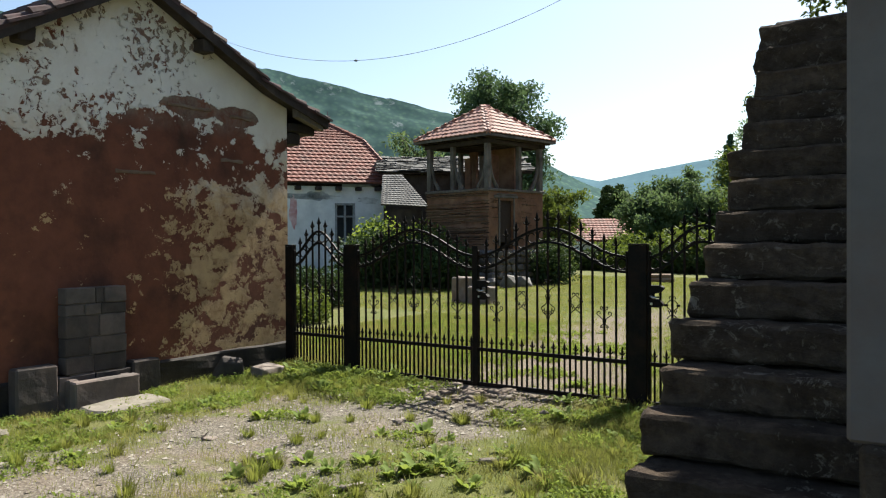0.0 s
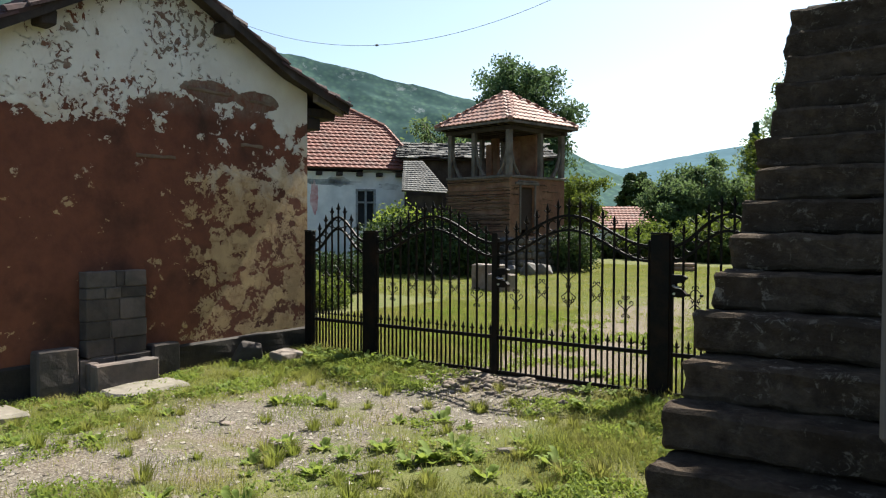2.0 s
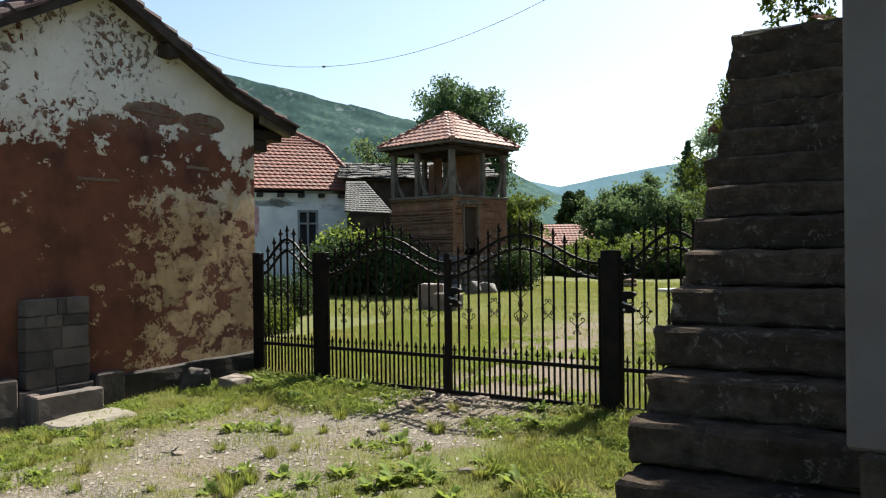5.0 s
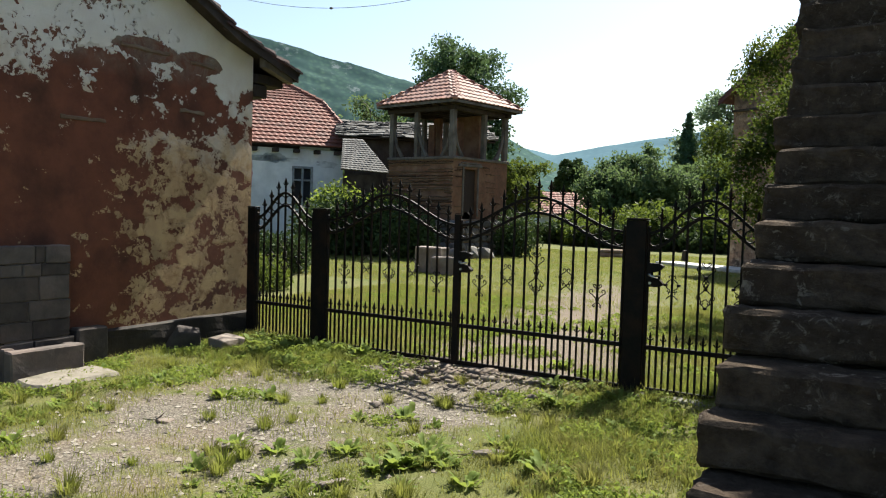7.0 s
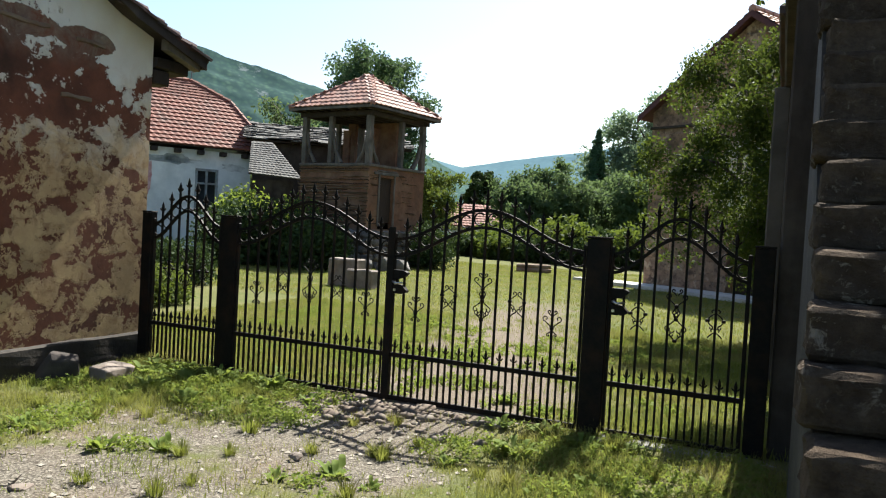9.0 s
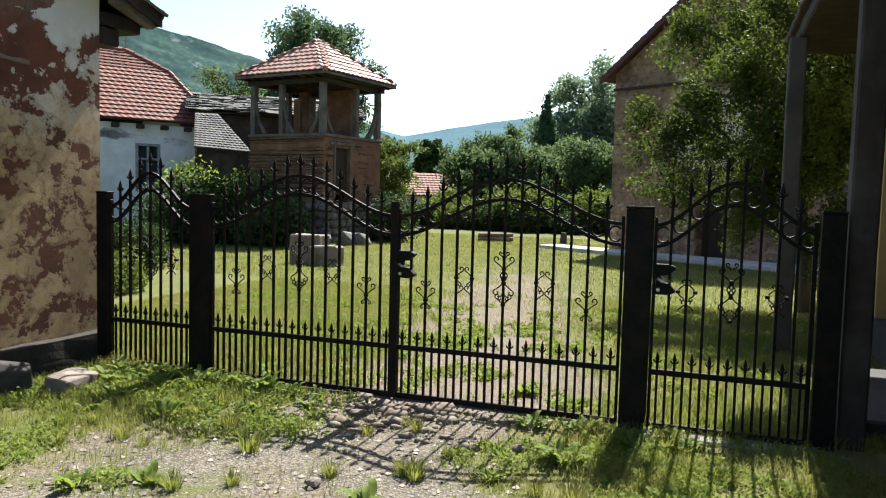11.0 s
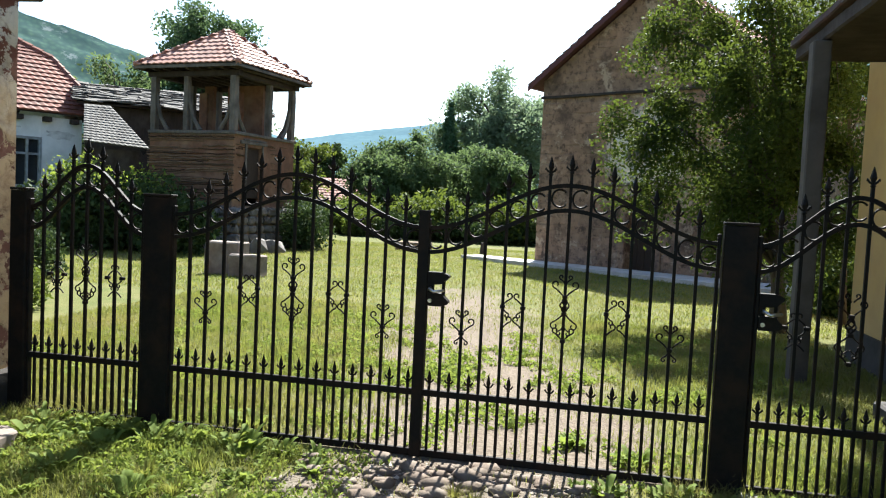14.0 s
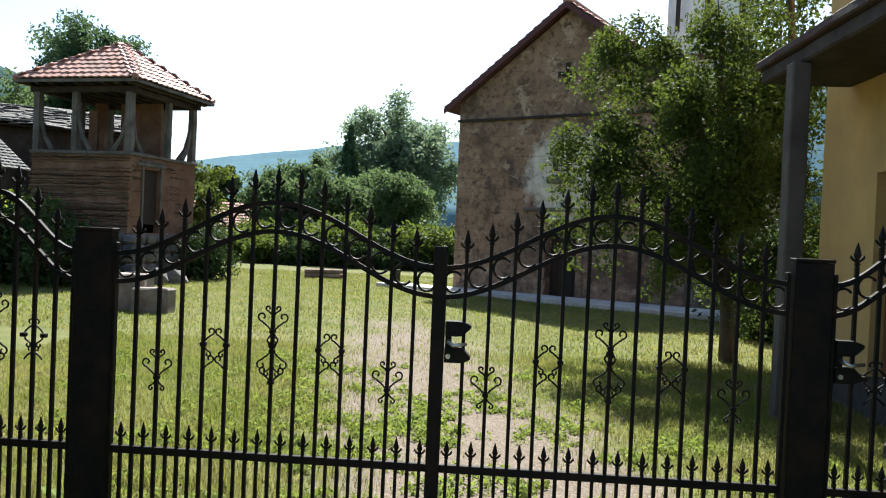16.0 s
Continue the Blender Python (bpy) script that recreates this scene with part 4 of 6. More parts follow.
# ---- outer stone stairs ----
def stairs():
    s = thing("staircase", "steep outdoor staircase of dark worn stone slabs", "stairs")
    for n in range(-1, 15):
        y = -4.06 + (n - 2) * 0.24 if n <= 8 else -2.62 + (n - 8) * 0.167
        z = 0.8 + (n - 2) * 0.1965
        x0 = 3.405 + 0.0035 * n + rnd.uniform(-0.03, 0.025) - (0.05 if n == 14 else 0.0)
        bm = bmesh.new()
        rough_block(bm, x0, y + rnd.uniform(-0.015, 0.015), z - 0.186 - rnd.uniform(0, 0.01), 4.42, y + 0.34, z + rnd.uniform(-0.008, 0.008), n + 20, 0.022, 0.018, 0.04, 9)
        part("step", bm, STEP, s)
    bm = bmesh.new()
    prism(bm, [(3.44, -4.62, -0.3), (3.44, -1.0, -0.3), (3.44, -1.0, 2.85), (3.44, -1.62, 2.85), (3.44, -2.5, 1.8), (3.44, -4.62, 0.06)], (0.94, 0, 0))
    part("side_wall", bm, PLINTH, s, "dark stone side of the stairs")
    part("landing", rough_block(bmesh.new(), 3.6, -1.33, 3.0, 4.4, -0.4, 3.15, 41, 0.015, 0.03, 0.15, 4), STEP, s)
    return s


stairs()
pil = thing("pillar", "plain grey plastered pillar on a low stone footing", "pillar")
part("shaft", box(bmesh.new(), 4.37, -4.95, 1.0, 4.82, -4.5, 5.6, 0.012), GREYPLASTER, pil)
bm = bmesh.new()
rough_block(bm, 4.41, -4.98, -0.2, 4.92, -4.4, 0.998, 2, 0.015, 0.02, 0.2)
part("footing", bm, STEP, pil)


# ---- yellow house with its porch ----
def yellow_house():
    h = thing("house", "two-storey yellow painted house with a raised porch", "house")
    X, Y0, Y1, Z1 = 4.2, -1.2, 5.35, 7.4
    bm = box(bmesh.new(), X, Y0 + 0.3, 0.35, X + 0.3, 2.75, Z1)
    part("wall", bm, YELLOW, h, "yellow painted porch wall")
    part("wall", box(bmesh.new(), X, 4.05, 0.35, X + 0.3, Y1, Z1), YELLOW, h)
    part("wall", box(bmesh.new(), X, 2.752, 2.45, X + 0.3, 4.048, Z1), YELLOW, h)
    part("wall", box(bmesh.new(), X + 0.05, Y0, -0.2, X + 8, Y0 + 0.298, Z1), YELLOW, h)
    part("wall", box(bmesh.new(), X + 0.302, Y1 - 0.3, -0.2, X + 8, Y1, Z1), YELLOW, h)
    part("wall", box(bmesh.new(), X + 7.7, Y0 + 0.3, -0.2, X + 8, Y1 - 0.302, Z1), YELLOW, h)
    part("plinth", box(bmesh.new(), X - 0.03, Y0 + 0.3, -0.2, X + 0.298, Y1, 0.348), DARKPLASTER, h)
    d = part("door", box(bmesh.new(), X + 0.12, 2.8, 0.36, X + 0.17, 4.0, 2.44), BROWNDOOR, h, "brown wooden porch door")
    for y in (2.9, 3.45):
        part("door_panel", box(bmesh.new(), X + 0.1, y, 0.55, X + 0.119, y + 0.42, 2.25, 0.008), BROWNDOOR, d)
    bm = bmesh.new()
    prism(bm, [(X - 0.5, Y0 - 0.5, Z1 - 0.1), (X - 0.5, Y1 + 0.5, Z1 - 0.1), (X + 4, Y1 + 0.5, Z1 + 1.9), (X + 4, Y0 - 0.5, Z1 + 1.9)], (0, 0, 0.1))
    prism(bm, [(X + 8.5, Y0 - 0.5, Z1 - 0.1), (X + 8.5, Y1 + 0.5, Z1 - 0.1), (X + 4.01, Y1 + 0.5, Z1 + 1.9), (X + 4.01, Y0 - 0.5, Z1 + 1.9)], (0, 0, 0.1))
    part("roof", bm, REDTILE, h)
    bm = bmesh.new()
    rough_block(bm, 3.22, 0.0, 3.45, 4.195, 4.72, 3.6, 11, 0.012, 0.02, 0.35, 3)
    part("balcony_slab", bm, DARKWOOD, h, "dark timber porch roof edge")
    bm = bmesh.new()
    rough_block(bm, 3.16, 1.0, 3.605, 4.19, 4.78, 3.7, 6, 0.015, 0.015, 0.3, 3)
    part("slab_cover", bm, OLDTILE, h, "dark weathered slab covering")
    part("porch_floor", box(bmesh.new(), 3.5, 0.3, -0.2, 4.165, 2.3, 0.1, 0.02), DARKPLASTER, h)
    # unseen slab above the pillar, added to cut the sky light on the stairs
    part("porch_roof", box(bmesh.new(), 4.25, -5.2, 5.602, 10.0, -1.202, 5.8, 0.02), DARKWOOD, h, "unseen dark slab added to keep sky light off the stairs")
    for x, y in ((3.12, 3.56), (3.3, 0.02)):
        bm = bmesh.new()
        rough_block(bm, x, y, -0.2, x + 0.18, y + 0.18, 3.448, int(y * 5), 0.006, 0.015, 0.4, 3)
        # front post takes the dark wood colour to stand in for its shade
        part("porch_post", bm, POSTGREY if y > 1 else DARKWOOD, h, "square grey plastered porch post")
    return h


yellow_house()


# ---- wooden watch tower with a tiled roof ----
def tiled_slope(parent, me, a, b, top_a, top_b, rows, width, lift=0.03):
    """Rows of tiles on the slope from the eave a-b up to top_a-top_b, cut to its trapezium."""
    a, b, top_a, top_b = (Vector(p) for p in (a, b, top_a, top_b))
    along = (b - a).normalized()
    up = (top_a - a) - along * (top_a - a).dot(along)
    ln = up.length
    up.normalize()
    nrm = along.cross(up)
    if nrm.z < 0:
        nrm = -nrm
    rot = Matrix((along, up, nrm)).transposed().to_4x4()
    if along.cross(up).dot(nrm) < 0:
        rot = Matrix((-along, up, nrm)).transposed().to_4x4()
    for i in range(rows):
        t = i / rows
        p, q = a.lerp(top_a, t), b.lerp(top_b, t)
        n = max(1, int((q - p).length / width))
        for k in range(n):
            c = p.lerp(q, (k + 0.5) / n) + nrm * (lift + rnd.uniform(0, 0.006))
            m = Matrix.Translation(c) @ rot @ Matrix.Rotation(-0.1 + rnd.uniform(-0.015, 0.015), 4, "X") @ Matrix.Rotation(rnd.uniform(-0.02, 0.02), 4, "Z")
            shared("roof_tile", me, parent, m)


def tile_sheet(name, parent, a, b, top_a, top_b, rows, width, material, th=0.03, drop=0.045):
    """Tile rows too small to tell apart singly: stepped courses of wavy tiles in one mesh."""
    a, b, top_a, top_b = (Vector(p) for p in (a, b, top_a, top_b))
    along = (b - a).normalized()
    up = ((top_a - a) - along * (top_a - a).dot(along)).normalized()
    nrm = along.cross(up)
    if nrm.z < 0:
        nrm = -nrm
    bm = bmesh.new()
    for i in range(rows):
        p0, q0 = a.lerp(top_a, i / rows), b.lerp(top_b, i / rows)
        p1, q1 = a.lerp(top_a, (i + 1.12) / rows), b.lerp(top_b, (i + 1.12) / rows)
        n = max(2, int((q0 - p0).length / width)) * 2
        lo, hi = [], []
        for k in range(n + 1):
            w = th * (0.25 + 0.75 * (k % 2))
            lo.append(bm.verts.new(p0.lerp(q0, k / n) + nrm * (drop + w)))
            hi.append(bm.verts.new(p1.lerp(q1, k / n) + nrm * (0.004 + w * 0.8)))
        base = [bm.verts.new(p0.lerp(q0, k / n) + nrm * 0.004) for k in range(n + 1)]
        for k in range(n):
            bm.faces.new((lo[k], lo[k + 1], hi[k + 1], hi[k]))
            bm.faces.new((base[k], base[k + 1], lo[k + 1], lo[k]))
    ob = part(name, bm, material, parent)
    ob["kind"] = "stuff"
    return ob


TW = Matrix.Translation((-11.0, 18.45, 0)) @ Matrix.Rotation(radians(-11), 4, "Z")


def watch_tower():
    t = thing("tower", "old wattle-and-daub watch tower with a pink tiled hip roof", "tower", m=TW)
    H = 1.61
    # rubble base, stone by stone
    meshes = []
    for k in range(6):
        bm = bmesh.new()
        bmesh.ops.create_icosphere(bm, subdivisions=2, radius=0.5)
        for v in bm.verts:
            v.co = Vector((max(-0.42, min(0.42, v.co.x)), max(-0.42, min(0.42, v.co.y)), max(-0.4, min(0.4, v.co.z))))
            v.co += Vector(noise.noise_vector(v.co * 2 + Vector((k * 4.0, 0, 0)))) * 0.12
        meshes.append(mesh_of("stone", bm, RUBBLE))
    core = part("base", box(bmesh.new(), -H - 0.05, -H - 0.05, -0.3, H + 0.05, H + 0.05, 1.3), MORTAR, t, "grey rubble base of the tower")
    for i in range(5):
        z = 0.05 + i * 0.27
        for side in range(2):
            q = -H - 0.1
            while q < H + 0.1:
                w = rnd.uniform(0.28, 0.55)
                p = (q + w / 2, -H - 0.07, z) if side == 0 else (H + 0.07, q + w / 2, z)
                sc = (w * 1.1, 0.3, 0.31) if side == 0 else (0.3, w * 1.1, 0.31)
                shared("stone", rnd.choice(meshes), core, Matrix.LocRotScale(p, Euler((rnd.uniform(-0.1, 0.1), rnd.uniform(-0.1, 0.1), rnd.uniform(-0.1, 0.1))), sc))
                q += w
    # daub walls with a doorway in the side wall
    part("wall", box(bmesh.new(), -H, -H, 1.302, H - 0.16, -H + 0.16, 3.45), MUD, t)
    part("wall", box(bmesh.new(), -H, H - 0.16, 1.302, H - 0.16, H, 3.45), MUD, t)
    part("wall", box(bmesh.new(), -H, -H + 0.162, 1.302, -H + 0.16, H - 0.162, 3.45), MUD, t)
    part("wall", box(bmesh.new(), H - 0.158, -H, 1.302, H, -0.98, 3.45), MUD, t, "red-brown daub wall")
    part("wall", box(bmesh.new(), H - 0.158, -0.2, 1.302, H, H, 3.45), MUD, t)
    part("wall", box(bmesh.new(), H - 0.158, -0.978, 3.12, H, -0.202, 3.45), MUD, t)
    part("door", box(bmesh.new(), H - 0.14, -0.97, 1.55, H - 0.1, -0.21, 3.11), DARKDOOR_OPENING, t, "dark open plank doorway")
    for y0, y1, z0, z1 in ((-1.06, -0.975, 1.4, 3.2), (-0.205, -0.12, 1.4, 3.2), (-1.3, 0.05, 3.2, 3.3), (-1.15, 0.0, 3.31, 3.36)):
        part("door_frame", rough_block(bmesh.new(), H + 0.003, y0, z0, H + 0.045, y1, z1, int(y0 * 50), 0.01, 0.01, 0.2), GREYWOOD, t)
    part("floor", box(bmesh.new(), -H + 0.05, -H + 0.05, 3.35, H - 0.05, H - 0.05, 3.44), DARKWOOD, t)
    # wattle: rods woven on the front, fewer on the side
    bm = bmesh.new()
    for i in range(34):
        z = 1.42 + i * 0.06 + rnd.uniform(-0.02, 0.02)
        x = -H - rnd.uniform(0, 0.1)
        while x < H:
            l = rnd.uniform(0.8, 2.2)
            e = min(H + 0.05, x + l)
            pts = [(x + (e - x) * k / 6, -H - 0.016 - 0.014 * math.sin((x + (e - x) * k / 6) * 7 + i * math.pi), z + rnd.uniform(-0.02, 0.02)) for k in range(7)]
            if e - x > 0.2 and rnd.random() < 0.82:
                tube(bm, pts, [rnd.uniform(0.011, 0.03)] * 7, 5)
            x = e + rnd.uniform(0, 0.05)
    w = part("wattle", bm, WATTLE, t, "woven horizontal hazel rods")
    w["kind"] = "stuff"
    bm = bmesh.new()
    for i in range(26):
        z = rnd.uniform(1.4, 3.3)
        a = rnd.uniform(-0.05, 1.0)
        if rnd.random() < 0.25:
            a = rnd.uniform(-1.6, -1.35)
        e = min(H, a + rnd.uniform(0.2, 0.6))
        tube(bm, [(H + 0.012, a + (e - a) * k / 4, z + rnd.uniform(-0.01, 0.01)) for k in range(5)], 0.014, 5)
    part("wattle", bm, WATTLE, t, "few rods showing through the daub")["kind"] = "stuff"
    for sgn in (-1, 1):
        part("parapet_rail", rough_block(bmesh.new(), -H - 0.05, sgn * (H - 0.03) - 0.09, 3.452, H + 0.05, sgn * (H - 0.03) + 0.09, 3.55, 5 + sgn, 0.012, 0.012, 0.3), GREYWOOD, t)
        part("parapet_rail", rough_block(bmesh.new(), sgn * (H - 0.03) - 0.09, -H + 0.07, 3.452, sgn * (H - 0.03) + 0.09, H - 0.07, 3.548, 9 + sgn, 0.012, 0.012, 0.3), GREYWOOD, t)
    # open gallery: posts and curved braces
    posts = [(-1.52, -1.52), (1.52, -1.52), (1.52, 1.52), (-1.52, 1.52), (-0.25, -1.52), (-0.85, 1.5), (1.52, 0.25), (0.4, 1.5), (-1.5, 0.2)]
    for i, (x, y) in enumerate(posts):
        r = 0.1 if i < 4 else 0.085
        part("gallery_post", rough_block(bmesh.new(), x - r, y - r, 3.55, x + r, y + r, 5.2, i + 3, 0.014, 0.015, 0.2), GREYWOOD, t)
    for x, y, dx, dy in ((-1.52, -1.52, 1, 0), (1.52, -1.52, -1, 0), (1.52, -1.52, 0, 1), (1.52, 1.52, 0, -1), (-0.25, -1.52, 1, 0), (1.52, 1.52, -1, 0)):
        bm = bmesh.new()
        tube(bm, [(x + dx * 0.52, y + dy * 0.52, 3.56), (x + dx * 0.25, y + dy * 0.25, 3.95), (x + dx * 0.12, y + dy * 0.12, 4.4), (x + dx * 0.06, y + dy * 0.06, 4.8)], [0.075, 0.06, 0.06, 0.05], 6)
        part("brace", bm, GREYWOOD, t)
    # inner cell behind the gallery
    part("inner_wall", box(bmesh.new(), -0.2, 0.35, 3.45, 1.2, 0.45, 5.2), MUD, t)
    part("inner_wall", box(bmesh.new(), -1.1, 0.3, 3.45, -0.75, 0.45, 5.2), MUD, t)
    part("inner_wall", box(bmesh.new(), -0.9, -0.2, 3.45, -0.6, -0.1, 4.9), MUD, t)
    part("inner_wall", box(bmesh.new(), 0.55, -0.5, 3.45, 0.65, 0.1, 4.95), MUD, t)
    # wall plate, joists, roof
    for sgn in (-1, 1):
        part("wall_plate", rough_block(bmesh.new(), -1.75, sgn * 1.52 - 0.1, 5.2, 1.75, sgn * 1.52 + 0.1, 5.36, 1, 0.01, 0.012, 0.4), DARKWOOD, t)
        part("wall_plate", rough_block(bmesh.new(), sgn * 1.52 - 0.1, -1.4, 5.2, sgn * 1.52 + 0.1, 1.4, 5.355, 2, 0.01, 0.012, 0.4), DARKWOOD, t)
    for i in range(9):
        q = -1.72 + i * 0.43
        part("joist", box(bmesh.new(), q - 0.05, -1.9, 5.362, q + 0.05, 1.9, 5.44, 0.01), DARKWOOD, t)
    E, Z, A = 1.98, 5.46, 6.86
    bm = bmesh.new()
    vs = [bm.verts.new(p) for p in ((-E, -E, Z), (E, -E, Z), (E, E, Z), (-E, E, Z), (0, 0, A))]
    for a, b in ((0, 1), (1, 2), (2, 3), (3, 0)):
        bm.faces.new((vs[a], vs[b], vs[4]))
    bm.faces.new(vs[:4][::-1])
    part("roof_deck", bm, DARKWOOD, t)
    for sgn in (-1, 1):
        part("eave_board", box(bmesh.new(), -E, sgn * E - 0.015, Z - 0.06, E, sgn * E + 0.015, Z + 0.03), GREYWOOD, t)
        part("eave_board", box(bmesh.new(), sgn * E - 0.015, -E + 0.016, Z - 0.06, sgn * E + 0.015, E - 0.016, Z + 0.028), GREYWOOD, t)
    return t, E, Z, A


tower, TE, TZ, TA = watch_tower()


def tower_roof():
    me = mesh_of("roof_tile", tile_bm(0.24, 0.37, 0.035, 0.03, 4), PINKTILE)
    c = [(-TE, -TE, TZ), (TE, -TE, TZ), (TE, TE, TZ), (-TE, TE, TZ)]
    for i in range(4):
        tiled_slope(tower, me, c[i], c[(i + 1) % 4], (0, 0, TA), (0, 0, TA), 8, 0.235, 0.05)
    bm = bmesh.new()
    tube(bm, [(0, 0, 0), (0, 0.36, 0.0)], [0.1, 0.075], 8)
    rm = mesh_of("hip_tile", bm, PINKTILE, True)
    for p in c:
        d = Vector((0, 0, TA)) - Vector(p)
        q = d.to_track_quat("Y", "Z").to_matrix().to_4x4()
        n = int(d.length / 0.3)
        for k in range(n):
            shared("hip_tile", rm, tower, Matrix.Translation(Vector(p) + d * (k / n) + Vector((0, 0, 0.05 + 0.01))) @ q @ Matrix.Rotation(-0.05, 4, "X"))


# ---- stone church ----
CH = Matrix.Translation((-0.78, 19.37, 0)) @ Matrix.Rotation(radians(-30), 4, "Z")
CW, CE, CA, CL = 7.0, 5.62, 8.05, 13.0


def church():
    c = thing("church", "old stone church with a red tiled gable roof", "church", m=CH)
    dx0, dx1, dz = 3.08, 4.02, 2.15
    mid = CW / 2
    th = 0.7

    def arc(z0, x0, x1, n=8):
        r = (x1 - x0) / 2
        return [((x0 + x1) / 2 + r * math.cos(math.pi * i / n), 0, z0 + r * 0.75 * math.sin(math.pi * i / n)) for i in range(n + 1)]

    bm = bmesh.new()
    a = arc(dz - 0.3, dx0, dx1)
    prism(bm, [(0, 0, -0.3), (dx0, 0, -0.3), *a[::-1], (dx1, 0, -0.3), (CW, 0, -0.3), (CW, 0, CE), (mid, 0, CA), (0, 0, CE)], (0, th, 0))
    face = part("facade", bm, MORTAR, c, "weathered brown stone west front")
    part("side_wall", box(bmesh.new(), 0, th + 0.002, -0.3, th, CL, CE), CHURCH, c)
    part("side_wall", box(bmesh.new(), CW - th, th + 0.002, -0.3, CW, CL, CE), CHURCH, c)
    bm = bmesh.new()
    prism(bm, [(0.0, CL, -0.3), (CW, CL, -0.3), (CW, CL, CE), (mid, CL, CA), (0, CL, CE)], (0, th, 0))
    part("end_wall", bm, CHURCH, c)
    d = part("door", box(bmesh.new(), dx0 - 0.05, 0.35, -0.1, dx1 + 0.05, 0.42, dz + 0.3), DARKDOOR_OPENING, c, "dark arched plank door")
    for k in range(4):
        part("plank", box(bmesh.new(), dx0 + 0.02 + k * 0.235, 0.325, 0.0, dx0 + 0.24 + k * 0.235, 0.349, dz + 0.1, 0.006), DARKDOOR_OPENING, d)
    for x0, x1 in ((dx0 - 0.2, dx0 - 0.002), (dx1 + 0.002, dx1 + 0.2)):
        part("jamb", rough_block(bmesh.new(), x0, -0.05, 0.0, x1, 0.2, dz - 0.1, int(x0 * 9), 0.012, 0.02, 0.3), CHURCH, c)
    part("lintel_ledge", rough_block(bmesh.new(), dx0 - 0.75, -0.1, 2.42, dx1 + 0.9, 0.1, 2.52, 5, 0.012, 0.02, 0.3), GREYPLASTER, c)
    nz = arc(4.2, mid - 0.3, mid + 0.28)
    # dark plate laid on the wall in place of the niche's shade
    bm = prism(bmesh.new(), [(p[0], -0.058, p[2]) for p in [(mid - 0.3, 0, 3.55), *nz[::-1], (mid + 0.28, 0, 3.55)]], (0, 0.006, 0))
    part("niche_back", bm, DARKDOOR_OPENING, c, "dark plate for the shade of an arched niche")
    bm = prism(bmesh.new(), [(p[0], -0.066, p[2]) for p in [(mid - 0.13, 0, 3.58), (mid - 0.09, 0, 4.1), (mid + 0.02, 0, 4.22), (mid + 0.1, 0, 4.05), (mid + 0.14, 0, 3.58)]], (0, 0.006, 0))
    part("niche_fresco", bm, LIME, c, "pale worn fresco in the niche")
    part("niche_sill", rough_block(bmesh.new(), mid - 0.42, -0.2, 3.2, mid + 0.4, -0.055, 3.42, 6, 0.02, 0.03, 0.2), RUBBLE, c)
    # dark plates on the wall draw the shade inside the cross opening
    bm = bmesh.new()
    box(bm, mid - 0.2, -0.05, 6.2, mid + 0.24, -0.03, 6.33)
    box(bm, mid - 0.045, -0.05, 6.03, mid + 0.085, -0.03, 6.5)
    for x, z in ((-0.2, 6.265), (0.24, 6.265), (0.02, 6.03), (0.02, 6.5)):
        box(bm, mid + x - 0.07, -0.052, z - 0.08, mid + x + 0.07, -0.032, z + 0.08)
    part("cross_opening", bm, DARKDOOR_OPENING, c, "dark plates for the shade of a small cross-shaped opening")
    part("string_course", rough_block(bmesh.new(), -0.04, -0.08, 5.06, CW + 0.04, -0.002, 5.14, 3, 0.008, 0.01, 0.5), PLINTH, c)
    # roof
    ov, fr = 0.4, 0.28
    k = (CA - CE) / mid
    ez, az = CE - k * ov + 0.05, CA + 0.1
    for s in (0, 1):
        x = -ov if s == 0 else CW + ov
        bm = bmesh.new()
        prism(bm, [(x, -fr, ez), (mid, -fr, az), (mid, CL + 0.8, az), (x, CL + 0.8, ez)], (0, 0, 0.09))
        part("roof_deck", bm, REDFASCIA, c)
        bm = bmesh.new()
        prism(bm, [(x, -fr - 0.03, ez - 0.1), (mid, -fr - 0.03, az - 0.1), (mid, -fr - 0.03, az + 0.07), (x, -fr - 0.03, ez + 0.07)], (0, 0.028, 0))
        part("verge_board", bm, REDFASCIA, c, "red painted verge board")
        tile_sheet("tile_roofing", c, (x, -fr, ez + 0.09), (x, CL + 0.8, ez + 0.09), (mid, -fr, az + 0.09), (mid, CL + 0.8, az + 0.09), 16, 0.25, PINKTILE)
    for i in range(30):
        bm = bmesh.new()
        tube(bm, [(mid, -fr + i * 0.46, az + 0.12), (mid, -fr + i * 0.46 + 0.44, az + 0.14)], [0.13, 0.11], 8)
        part("ridge_tile", bm, PINKTILE, c)
    return c, face


church_ob, facade = church()
bm = bmesh.new()
prism(bm, [(-2.2, -1.0, -0.15), (2.0, -1.3, -0.15), (7.5, -1.9, -0.15), (9.5, -1.7, -0.15), (9.5, -0.05, -0.15), (-2.2, -0.05, -0.15)], (0, 0, 0.2))
apron = part("pavement_apron", bm, PAVING)
apron.matrix_world = CH
tagged(apron, "pale concrete apron along the church front", "paving", kind="structure")


